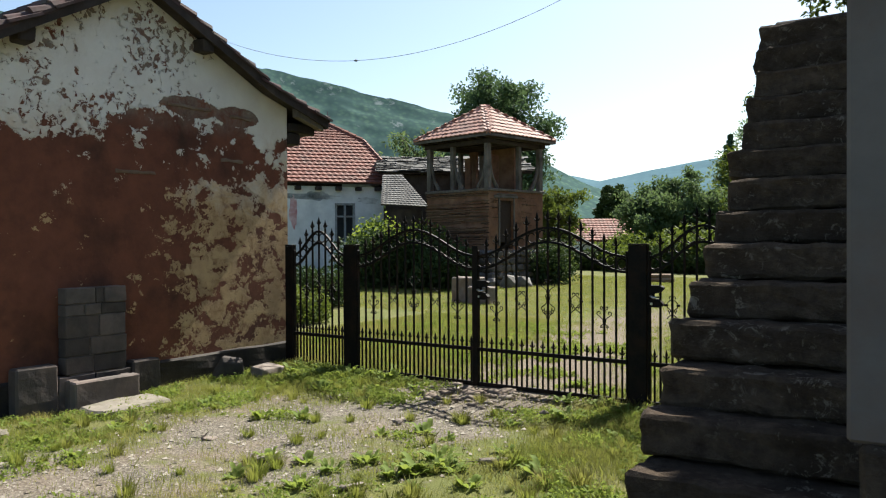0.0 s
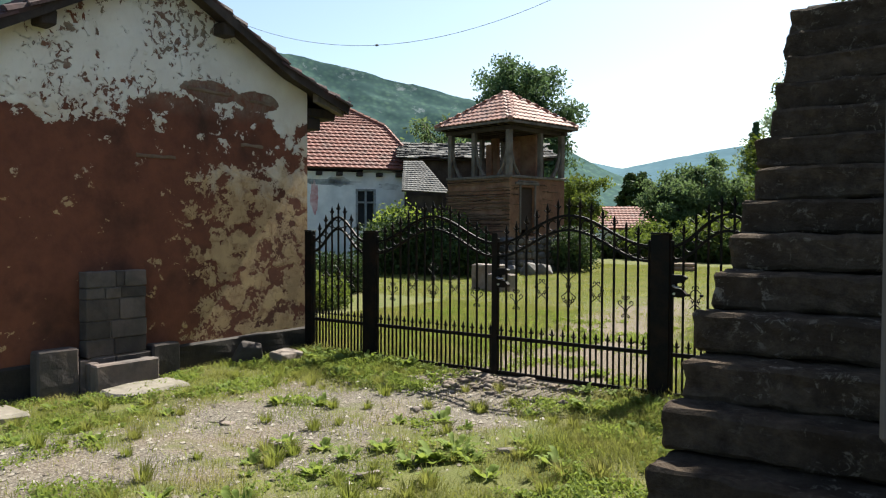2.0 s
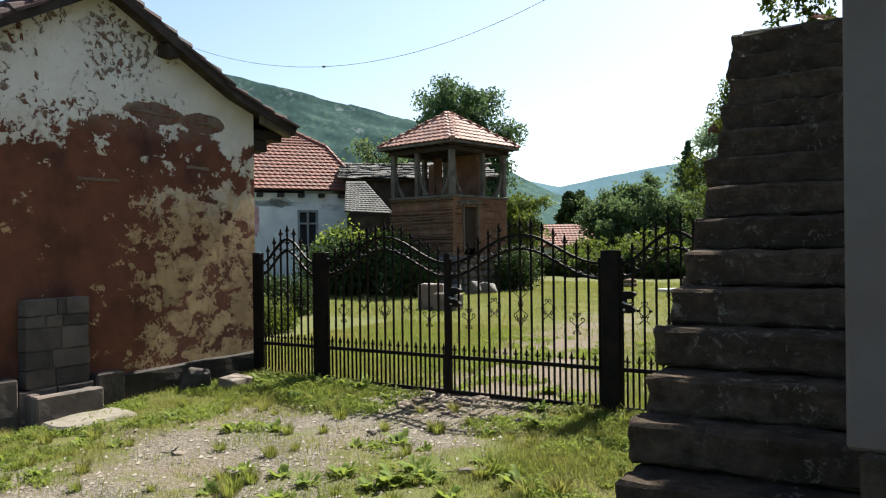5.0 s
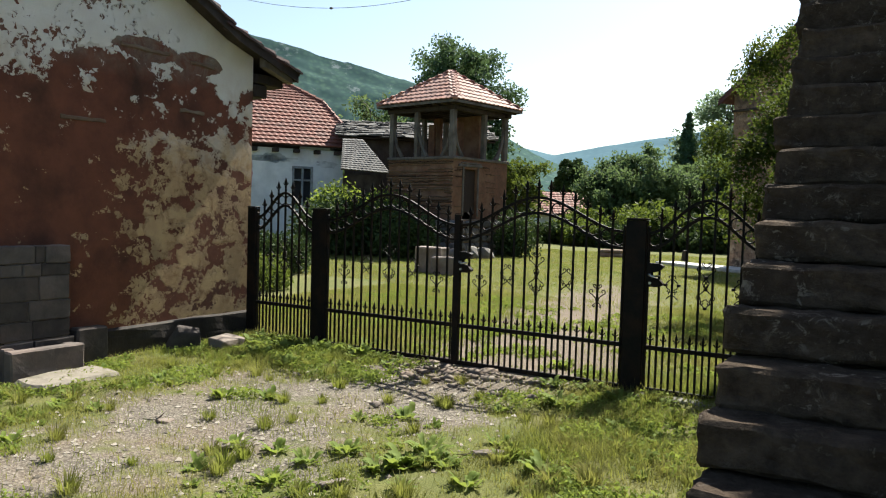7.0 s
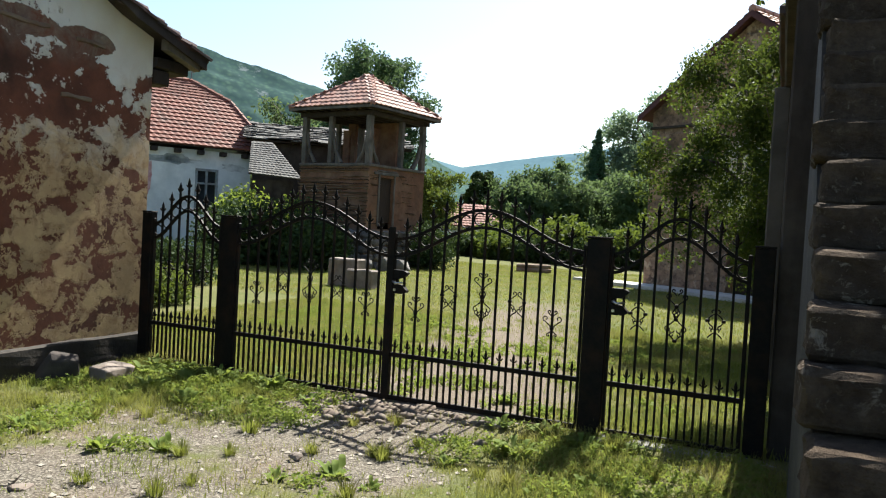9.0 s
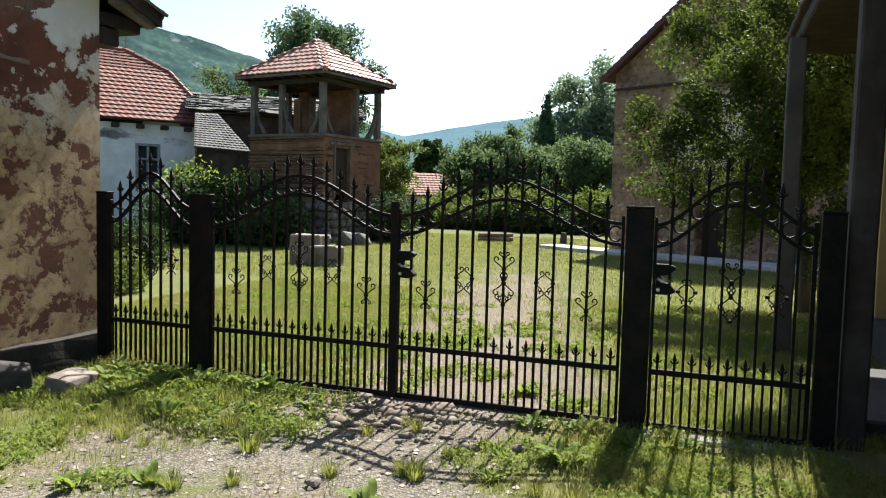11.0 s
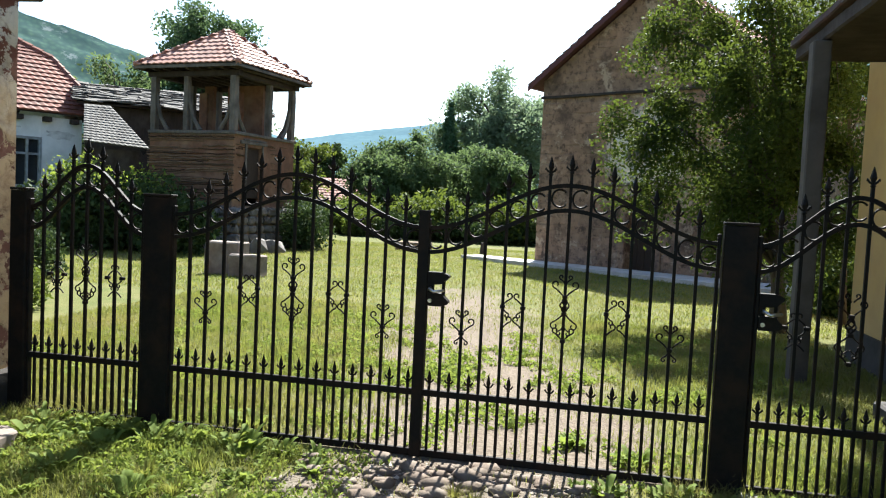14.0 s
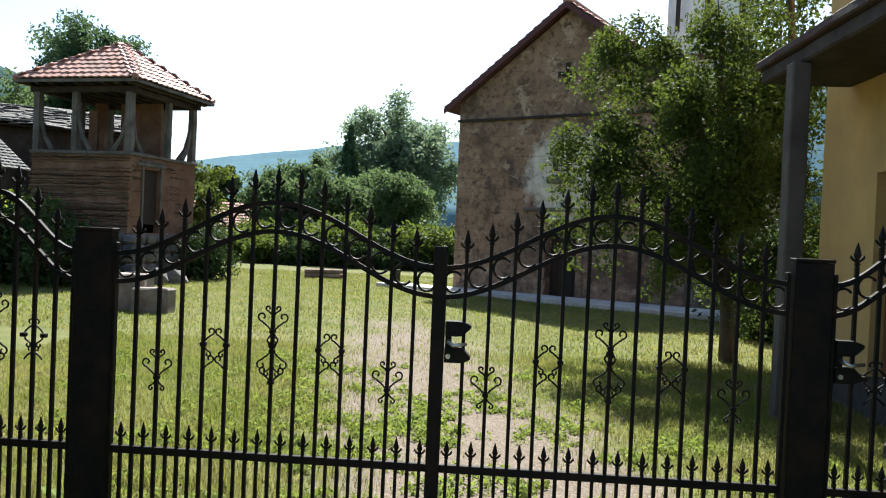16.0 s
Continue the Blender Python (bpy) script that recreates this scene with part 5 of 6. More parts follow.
def church_stones():
    """Facing blocks of the west front, course by course, left out at the door and the limewash."""
    meshes = []
    for k in range(5):
        bm = bmesh.new()
        rough_block(bm, -0.5, -0.5, -0.5, 0.5, 0.5, 0.5, k * 3, 0.05, 0.06, 0.6, 2.0)
        meshes.append(mesh_of("stone", bm, CHURCH))
    z = 0.0
    i = 0
    count = 0
    while z < CA - 0.5:
        h = (0.31, 0.24, 0.37, 0.28, 0.33)[i % 5]
        lo = max(0.0, (z + h - CE) / ((CA - CE) / (CW / 2)))
        x = lo + 0.02
        while x < CW - lo - 0.15:
            w = min(rnd.uniform(0.25, 0.7), CW - lo - 0.02 - x)
            cx, cz = x + w / 2, z + h / 2
            door = 2.85 < cx + w / 2 and cx - w / 2 < 4.25 and z < 2.6
            lime = abs(cx - 3.5) < 0.45 + w / 2 and 3.15 < cz < 4.55
            band = z < 5.15 and z + h > 5.05
            cross = abs(cx - 3.52) < 0.55 and abs(cz - 6.27) < 0.45
            if not (door or lime or cross) and not band and w > 0.12 and count < 420:
                count += 1
                shared("stone", rnd.choice(meshes), facade, Matrix.LocRotScale((cx, 0.073 - rnd.uniform(0, 0.02), cz), Euler((0, rnd.uniform(-0.05, 0.05), 0)), (w + rnd.uniform(-0.03, 0.05), 0.16, h + rnd.uniform(-0.06, 0.05))))
            x += w
        z += h
        i += 1


def bell_tower():
    b = thing("bell_tower", "white plastered octagonal church tower with slit windows", "tower", m=pose(8.6, 26.5, 0))
    bm = bmesh.new()
    tube(bm, [(0, 0, -0.2), (0, 0, 14.0)], 1.75, 8)
    part("drum", bm, WHITEWALL, b)
    for k in range(8):
        a = k * math.tau / 8 + math.tau / 16
        m = Matrix.Rotation(a, 4, "Z")
        # slit openings drawn as dark plates for the shade inside
        bm = box(bmesh.new(), 1.6, -0.12, 9.8, 1.645, 0.12, 11.6)
        bmesh.ops.transform(bm, matrix=m, verts=bm.verts)
        part("window", bm, DARKDOOR_OPENING, b, "dark slit window")
    bm = bmesh.new()
    tube(bm, [(0, 0, 13.9), (0, 0, 14.2), (0, 0, 16.5)], [2.1, 2.0, 0.1], 8)
    part("roof", bm, REDTILE, b)
    bm = bmesh.new()
    tube(bm, [(0, 0, 8.55), (0, 0, 8.75)], [1.95, 1.95], 8)
    part("cornice", bm, REDFASCIA, b)


bell_tower()


# ---- whitewashed house ----
def white_house():
    e, n = Vector((-0.58, -0.815, 0)), Vector((0.815, -0.58, 0))
    M = Matrix((( -e.x, -n.x, 0, -17.9), (-e.y, -n.y, 0, 21.5), (0, 0, 1, 0), (0, 0, 0, 1)))
    h = thing("house", "whitewashed old house with a red tiled roof", "house", m=M)
    # local: x along the eave (corner at 0, house at minus x), y into the house
    L, D, ez = 11.0, 8.4, 4.2
    x1, y0 = -0.42, 0.33
    wx0, wx1, wz0, wz1 = -2.8, -1.83, 1.55, 3.42
    for a in ((-L, y0, -0.2, wx0, y0 + 0.45, ez), (wx1, y0, -0.2, x1, y0 + 0.45, ez), (wx0 + 0.002, y0, wz1, wx1 - 0.002, y0 + 0.45, ez), (wx0 + 0.002, y0, -0.2, wx1 - 0.002, y0 + 0.45, wz0)):
        part("wall", box(bmesh.new(), *a), WHITEWALL, h)
    bm = bmesh.new()
    prism(bm, [(x1 - 0.45, y0 + 0.452, -0.2), (x1 - 0.45, D, -0.2), (x1 - 0.45, D, ez), (x1 - 0.45, (D + 0.3) / 2, 6.2), (x1 - 0.45, y0 + 0.452, ez)], (0.45, 0, 0))
    part("wall", bm, WHITEWALL, h)
    part("wall", box(bmesh.new(), -L, D - 0.4, -0.2, x1 - 0.452, D, ez), WHITEWALL, h)
    w = part("window", box(bmesh.new(), wx0 + 0.06, y0 + 0.2, wz0 + 0.06, wx1 - 0.06, y0 + 0.215, wz1 - 0.06), GLASS, h)
    for a in ((wx0, wz0, wx0 + 0.1, wz1), (wx1 - 0.1, wz0, wx1, wz1), (wx0 + 0.101, wz1 - 0.1, wx1 - 0.101, wz1), (wx0 + 0.101, wz0, wx1 - 0.101, wz0 + 0.1), ((wx0 + wx1) / 2 - 0.04, wz0 + 0.101, (wx0 + wx1) / 2 + 0.04, wz1 - 0.101), (wx0 + 0.101, 2.75, (wx0 + wx1) / 2 - 0.042, 2.83), ((wx0 + wx1) / 2 + 0.042, 2.75, wx1 - 0.101, 2.83)):
        part("window_frame", box(bmesh.new(), a[0], y0 - 0.03, a[1], a[2], y0 + 0.1, a[3]), FRAMEPAINT, w)
    # mould band under the eave and bare patch, thin skins on the wall
    for cx, cz, rx, rz, mt, sd in ((-4.2, 3.72, 1.4, 0.14, MOULD, 1), (-1.2, 3.55, 0.5, 0.16, MOULD, 2), (-3.6, 3.75, 0.5, 0.22, MOULD, 5), (-4.75, 3.0, 0.17, 0.75, PINKPATCH, 3)):
        ring = []
        for i in range(26):
            t = i / 26 * math.tau
            r = 1 + 0.45 * noise.noise((math.cos(t) * 2.5 + sd * 9, math.sin(t) * 2.5, 0))
            ring.append((cx + math.cos(t) * rx * r, y0 - 0.006, cz + math.sin(t) * rz * r))
        part("wall_patch", prism(bmesh.new(), ring, (0, 0.004, 0)), mt, h)
    for i in range(9):
        x = -0.75 - i * 0.95
        part("rafter_end", box(bmesh.new(), x - 0.13, 0.0, ez - 0.2, x + 0.13, y0 - 0.002, ez - 0.02, 0.01), DARKWOOD, h)
    # half-hipped roof
    ridge_y, rz, ez2 = D / 2, 7.62, 4.29
    tb = 0.72
    by, bz = ridge_y * tb, ez2 + (rz - ez2) * tb
    rx, ex = -2.3, 0.32
    bx = -0.75
    front = [(ex, 0, ez2), (bx, by, bz), (rx, ridge_y, rz), (-L - 0.4, ridge_y, rz), (-L - 0.4, 0, ez2)]
    back = [(ex, D, ez2), (bx, D - by, bz), (rx, ridge_y, rz), (-L - 0.4, ridge_y, rz), (-L - 0.4, D, ez2)]
    for pts in (front, back, [(bx, by, bz), (bx, D - by, bz), (rx, ridge_y, rz)], [(ex, 0, ez2), (ex, D, ez2), (bx, D - by, bz), (bx, by, bz)]):
        part("roof_deck", prism(bmesh.new(), pts, (0, 0, 0.05)), DARKWOOD, h)
    up = 0.05
    tile_sheet("tile_roofing", h, (-L - 0.4, -0.04, ez2 + up), (ex + 0.03, -0.04, ez2 + up), (-L - 0.4, by, bz + up), (bx, by, bz + up), 13, 0.27, REDTILE, 0.035, 0.05)
    tile_sheet("tile_roofing", h, (-L - 0.4, by, bz + up), (bx, by, bz + up), (-L - 0.4, ridge_y, rz + up), (rx, ridge_y, rz + up), 6, 0.27, REDTILE, 0.035, 0.05)
    tile_sheet("tile_roofing", h, (ex + 0.03, -0.04, ez2 + up), (ex + 0.03, D + 0.04, ez2 + up), (bx, by, bz + up), (bx, D - by, bz + up), 13, 0.27, REDTILE, 0.035, 0.05)
    tile_sheet("tile_roofing", h, (bx, by, bz + up), (bx, D - by, bz + up), (rx, ridge_y, rz + up), (rx, ridge_y, rz + 0.06), 6, 0.27, REDTILE, 0.035, 0.05)
    for a, b in (((rx, ridge_y, rz), (bx, by, bz)), ((bx, by, bz), (ex + 0.03, -0.03, ez2)), ((rx, ridge_y, rz), (-L - 0.4, ridge_y, rz))):
        a, b = Vector(a), Vector(b)
        n = int((b - a).length / 0.4)
        for k in range(n):
            bm = bmesh.new()
            tube(bm, [a.lerp(b, k / n) + Vector((0, 0, 0.09)), a.lerp(b, (k + 1) / n) + Vector((0, 0, 0.1))], [0.1, 0.12], 6)
            part("ridge_tile", bm, REDTILE, h)
    bm = bmesh.new()
    tube(bm, [(rx, ridge_y, rz), (rx, ridge_y, rz + 0.75)], [0.03, 0.02], 5)
    tube(bm, [(rx - 0.15, ridge_y, rz + 0.5), (rx + 0.15, ridge_y, rz + 0.5)], 0.018, 5)
    part("finial", bm, WIRE, h)


white_house()


def shed():
    M = Matrix(((0.815, -0.578, 0, -13.8), (0.578, 0.815, 0, 18.5), (0, 0, 1, 0), (0, 0, 0, 1)))
    s = thing("shed", "low shed with a grey shingle roof", "shed", m=M)
    part("wall", box(bmesh.new(), -1.85, 0.35, -0.2, -0.25, 0.6, 2.95), DARKWOOD, s)
    part("wall", box(bmesh.new(), -0.5, 0.602, -0.2, -0.25, 4, 2.95), DARKWOOD, s)
    part("roof_deck", prism(bmesh.new(), [(-1.95, 0, 3.1), (0.05, 0, 2.98), (-1.15, 2.2, 4.5), (-2.0, 2.2, 4.5)], (0, 0, 0.04)), DARKWOOD, s)
    part("roof_deck", prism(bmesh.new(), [(0.05, 0, 2.98), (0.05, 4.2, 2.98), (-1.15, 2.2, 4.5)], (0, 0, 0.04)), DARKWOOD, s)
    tile_sheet("shingle_roofing", s, (-1.95, -0.03, 3.14), (0.07, -0.03, 3.02), (-2.0, 2.2, 4.54), (-1.15, 2.2, 4.54), 15, 0.16, SLATE, 0.02, 0.03)
    b = thing("barn", "dark old barn roofed with loose stone slabs", "barn", m=M)
    part("wall", box(bmesh.new(), -2.0, 4.4, -0.2, 4.5, 4.7, 4.75), DARKWOOD, b)
    part("wall", box(bmesh.new(), -2.0, 4.702, -0.2, 4.5, 9.4, 4.72), DARKWOOD, b)
    part("roof_deck", prism(bmesh.new(), [(-2.3, 4.0, 4.75), (4.9, 4.0, 4.75), (4.9, 7.0, 5.75), (-2.3, 7.0, 5.75)], (0, 0, 0.06)), DARKWOOD, b)
    part("roof_deck", prism(bmesh.new(), [(-2.3, 10.0, 4.75), (4.9, 10.0, 4.75), (4.9, 7.01, 5.75), (-2.3, 7.01, 5.75)], (0, 0, 0.06)), DARKWOOD, b)
    meshes = []
    for k in range(4):
        bm = bmesh.new()
        rough_block(bm, -0.32, -0.24, 0, 0.32, 0.24, 0.05, k + 40, 0.03, 0.012, 0.16, 4)
        meshes.append(mesh_of("roof_slab", bm, SLATEDARK))
    for i in range(9):
        y = 4.05 + i * 0.34
        z = 4.85 + i * 0.34 / 3.0
        x = -2.2
        while x < 4.8:
            shared("roof_slab", rnd.choice(meshes), b, Matrix.LocRotScale((x, y, z + rnd.uniform(0, 0.05)), Euler((0.2 + rnd.uniform(-0.1, 0.1), rnd.uniform(-0.06, 0.06), rnd.uniform(-0.25, 0.25))), (rnd.uniform(0.8, 1.3), 1, 1)))
            x += rnd.uniform(0.42, 0.62)


shed()


def far_house():
    d = 62
    a = radians(22.0)
    h = thing("house", "distant low house with a red tiled roof", "house", m=pose(4.6 - d * math.sin(a), -7.5 + d * math.cos(a), 0, 0, 0, 35))
    part("wall", box(bmesh.new(), -2.6, -2, -0.2, 2.6, 2, 1.6), WHITEWALL, h)
    for s in (-1, 1):
        part("roof", prism(bmesh.new(), [(-3, s * 2.5, 1.5), (3, s * 2.5, 1.5), (3, 0, 3.2), (-3, 0, 3.2)], (0, 0, 0.1)), REDTILE, h)
        tile_sheet("tile_roofing", h, (-3, s * 2.5, 1.6), (3, s * 2.5, 1.6), (-3, 0, 3.3), (3, 0, 3.3), 9, 0.3, REDTILE)


far_house()


# ---- trees and bushes ----
def leaf_cloud(name, centres, radii, n, size, material, seed, flat=1.0, droop=0.0):
    """Many small leaves spread round cluster centres."""
    r = np.random.RandomState(seed)
    C, R = np.array(centres, float), np.array(radii, float)
    p = R ** 2 / (R ** 2).sum()
    k = r.choice(len(C), n, p=p)
    d = r.normal(size=(n, 3))
    d /= np.linalg.norm(d, axis=1)[:, None]
    rad = R[k] * np.minimum(1.25, 0.15 + 0.95 * np.sqrt(r.rand(n)) + 0.12 * np.abs(r.normal(size=n)))
    P = C[k] + d * rad[:, None] * np.array([1, 1, flat])
    P[:, 2] -= droop * r.rand(n) ** 2 * R[k]
    u = r.normal(size=(n, 3))
    u /= np.linalg.norm(u, axis=1)[:, None]
    w = np.cross(u, r.normal(size=(n, 3)))
    w /= np.linalg.norm(w, axis=1)[:, None]
    s = (size * (0.6 + 0.8 * r.rand(n)))[:, None]
    V = np.stack([P - u * s * 0.6, P + w * s * 0.3, P + u * s * 0.6, P - w * s * 0.3], 1).reshape(-1, 3)
    i = np.arange(n)[:, None] * 4
    return np_mesh(name, V, i + [0, 1, 2, 3], material)


def tree(name, label, x, y, height, crown, material, leaves, size, seed, low=0.3, clusters=40, trunk=0.16, droop=0.0, flat=0.8, group="", tight=1.0):
    """A tapered trunk with forking limbs and clusters of leaves at their ends."""
    r = random.Random(seed)
    t = thing(name, label, "tree", group, m=pose(x, y, -0.06))
    bm = bmesh.new()
    lean = Vector((r.uniform(-0.05, 0.05), r.uniform(-0.05, 0.05), 0)) * height
    spine = [Vector((0, 0, -0.1)) + lean * k / 6 + Vector((0, 0, height * 0.85 * k / 6)) + Vector((r.uniform(-1, 1), r.uniform(-1, 1), 0)) * trunk * 0.5 for k in range(7)]
    tube(bm, spine, [trunk * (1.25 if k == 0 else 1 - 0.13 * k) for k in range(7)], 8)
    cs, rs = [], []
    for i in range(clusters):
        f = low + (1 - low) * (i + 0.5) / clusters
        q = min(1.0, max(0.0, f * 0.95))
        j = min(5, int(q * 6))
        b = spine[j].lerp(spine[j + 1], q * 6 - j)
        prof = math.sin(math.pi * min(1.0, max(0.02, (f - low * 0.75) / (1.06 - low * 0.75)))) ** 0.65
        a = i * 2.4 + r.uniform(-0.5, 0.5)
        ln = crown * prof * r.uniform(0.45, 1.05)
        e = Vector((math.cos(a) * ln + lean.x * f, math.sin(a) * ln + lean.y * f, height * f * 0.98 + r.uniform(-0.03, 0.06) * height))
        m = b.lerp(e, 0.5) + Vector((0, 0, 0.12 * ln))
        tube(bm, [b - Vector((0, 0, 0.15 * ln)), m, e], [trunk * 0.33 * (1.1 - f), trunk * 0.2 * (1.1 - f), trunk * 0.05], 5)
        cs.append(e)
        rs.append(crown * r.uniform(0.2, 0.36) * tight)
        if i % 2:
            cs.append(m)
            rs.append(crown * r.uniform(0.18, 0.28) * tight)
    part("trunk", bm, BARK, t, smooth=True)
    cr = new("crown", leaf_cloud("crown", cs, rs, leaves, size, material, seed, flat, droop))
    cr.parent = t
    return t


def branchy_tree(name, label, x, y, height, centre, radii, material, leaves, size, seed, limbs=22, twigs=7, trunk=0.12, fork=0.2, droop=0.3, clump=0.2, group=""):
    """A tree with a forked trunk, arching limbs and leafy twigs that fill a lumpy crown with gaps."""
    r = random.Random(seed)
    t = thing(name, label, "tree", group, m=pose(x, y, -0.06))
    C, R = Vector(centre), Vector(radii)
    mean = (R.x + R.y + R.z) / 3
    bm = bmesh.new()
    top = Vector((C.x * 0.8, C.y * 0.8, C.z + R.z * 0.55))
    spine = [Vector((0, 0, -0.15)).lerp(top, k / 6) + Vector((r.uniform(-1, 1), r.uniform(-1, 1), 0)) * trunk * (0.7 if k else 0) for k in range(7)]
    tube(bm, spine, [trunk * (1.3 if k == 0 else 1 - 0.14 * k) for k in range(7)], 8)
    cs, rs = [], []
    for i in range(limbs):
        u = 1 - 2 * (i + 0.5) / limbs
        a = i * 2.4 + r.uniform(-0.35, 0.35)
        q = math.sqrt(1 - u * u)
        lump = r.uniform(0.45, 1.1)
        e = C + Vector((math.cos(a) * q * R.x, math.sin(a) * q * R.y, u * R.z)) * lump
        f = min(0.98, max(fork, fork + (0.95 - fork) * (e.z - C.z + R.z) / (2 * R.z) - 0.12))
        j = min(5, int(f * 6))
        b = spine[j].lerp(spine[j + 1], f * 6 - j)
        m = b.lerp(e, 0.55) + Vector((0, 0, 0.16 * (e - b).length))
        tube(bm, [b, b.lerp(m, 0.5) + Vector((0, 0, 0.03 * mean)), m, e], [trunk * 0.42, trunk * 0.3, trunk * 0.2, trunk * 0.05], 5)
        for k in range(twigs):
            g = r.uniform(0.25, 1.0)
            p = m.lerp(e, (g - 0.5) * 2) if g > 0.5 else b.lerp(m, g * 2)
            out = (p - Vector((C.x, C.y, p.z))).normalized() * 0.55
            d = Vector((r.gauss(0, 1), r.gauss(0, 1), r.gauss(0, 0.7) - droop * 1.2)).normalized() + out
            ln = mean * r.uniform(0.14, 0.32)
            w = p + d * ln * 0.6 + Vector((0, 0, 0.1 * ln))
            z = p + d * ln - Vector((0, 0, droop * ln))
            tube(bm, [p, w, z], [trunk * 0.1, trunk * 0.07, trunk * 0.02], 4)
            for h in (0.45, 0.75, 1.0):
                cs.append(p.lerp(w, h * 1.5) if h < 0.67 else w.lerp(z, h * 3 - 2))
                rs.append(clump * mean * r.uniform(0.55, 1.25))
    part("trunk", bm, BARK, t, smooth=True)
    cr = new("crown", leaf_cloud("crown", cs, rs, leaves, size, material, seed, 0.8, droop))
    cr.parent = t
    return t


branchy_tree("fruit_tree", "leafy old pear tree in front of the church", 3.85, 7.4, 5.2, (-0.65, -0.2, 3.5), (2.15, 1.8, 2.1), PEAR, 80000, 0.055, 5, 21, 9, 0.12, 0.2, 0.5, 0.12)
tree("fruit_tree", "tall thin tree with hanging twigs beside the house", 5.2, 8.9, 7.4, 1.2, PEAR, 7000, 0.08, 8, 0.5, 36, 0.06, 1.6, 0.9)
branchy_tree("walnut_tree", "tall walnut tree behind the tower", -31.5, 54.6, 17.9, (0.3, 0, 9.2), (4.6, 4.6, 8.0), WALNUT, 72000, 0.27, 11, 50, 8, 0.3, 0.12, 0.1, 0.16)
branchy_tree("walnut_tree", "rounded tree beside the old barn", -20.5, 27.5, 7.6, (0, 0, 4.4), (2.7, 2.7, 3.1), BROAD, 18000, 0.18, 12, 26, 7, 0.25, 0.2, 0.1, 0.18)
branchy_tree("walnut_tree", "young tree beside the tower", -12.3, 27.0, 4.4, (0, 0, 2.5), (1.6, 1.5, 1.9), BUSHLEAF, 11000, 0.14, 13, 22, 6, 0.15, 0.15, 0.15, 0.2)
branchy_tree("ash_tree", "large airy ash tree behind the church yard", -11.2, 90.0, 17.5, (0, 0, 9.9), (7.4, 6.2, 7.4), ASH, 64000, 0.38, 14, 54, 8, 0.55, 0.2, 0.12, 0.19)
for x, y, h_, c_, sd in ((-13.7, 45.9, 6.6, 2.5, 21), (-12.5, 48.4, 6.6, 2.2, 22), (-10.5, 47.9, 5.9, 2.3, 23), (-8.9, 53.4, 7.3, 2.3, 24), (-5.9, 48.9, 7.0, 2.5, 27)):
    branchy_tree("orchard_tree", "broad green tree beyond the church yard", x, y, h_, (0, 0, h_ * 0.53), (c_ * 1.05, c_ * 1.05, h_ * 0.46), BROAD, 17000, 0.21, sd, 26, 7, 0.2, 0.12, 0.1, 0.19, "trees beyond the yard")
tree("plum_tree", "dark rounded tree far down the valley", -24.6, 66.0, 7.2, 1.9, DARKBUSH, 9000, 0.28, 25, 0.2, 30, 0.2)


def hanging_limb():
    """A long limb of the thin tree with drooping twigs over the porch roof."""
    t = bpy.data.objects["fruit_tree.001"]
    inv = Matrix.Translation(-t.matrix_basis.translation)
    bm = bmesh.new()
    r = random.Random(9)
    line = [Vector((5.0, 8.6, 4.6)), Vector((4.3, 7.0, 5.5)), Vector((3.6, 5.6, 5.95)), Vector((3.0, 4.4, 5.9))]
    tube(bm, [inv @ p for p in line], [0.06, 0.045, 0.03, 0.012], 6)
    cs, rs = [], []
    for i in range(16):
        a = line[2].lerp(line[3], r.random()) + Vector((r.uniform(-0.35, 0.35), r.uniform(-0.3, 0.3), 0))
        b = a - Vector((r.uniform(-0.1, 0.1), r.uniform(-0.1, 0.1), r.uniform(0.5, 1.15)))
        tube(bm, [inv @ line[2].lerp(line[3], 0.5), inv @ a, inv @ b], [0.012, 0.008, 0.003], 4)
        for k in range(6):
            cs.append(inv @ a.lerp(b, k / 5))
            rs.append(0.1)
    part("limb", bm, BARK, t)
    cr = new("hanging_foliage", leaf_cloud("hanging_foliage", cs, rs, 2600, 0.075, PEAR, 9, 1.0))
    cr.parent = t


hanging_limb()


def spruce(x, y, height, seed):
    r = random.Random(seed)
    t = thing("spruce", "dark pointed spruce beyond the yard", "tree", m=pose(x, y, -0.06))
    bm = bmesh.new()
    tube(bm, [(0, 0, 0), (0, 0, height * 0.5), (0, 0, height)], [0.2, 0.1, 0.015], 7)
    cs, rs = [], []
    tiers = 24
    for i in range(tiers):
        f = 0.1 + 0.9 * i / tiers
        ln = 3.7 * (1 - f) ** 1.1 * (0.8 + 0.35 * (i % 3 == 0))
        for k in range(8):
            a = k * math.tau / 8 + i * 0.7 + r.uniform(-0.3, 0.3)
            g = ln * r.uniform(0.5, 1.25)
            e = Vector((math.cos(a) * g, math.sin(a) * g, height * f - r.uniform(0.1, 0.45) * g))
            tube(bm, [(0, 0, height * f), e], [0.03, 0.008], 4)
            for q in (0.45, 0.75, 1.0):
                cs.append(Vector((0, 0, height * f)).lerp(e, q))
                rs.append(0.13 + 0.2 * (1 - f))
    part("trunk", bm, BARK, t)
    cr = new("crown", leaf_cloud("crown", cs, rs, 26000, 0.2, NEEDLE, seed, 0.7, 1.4))
    cr.parent = t


spruce(-11.3, 58.0, 10.6, 5)


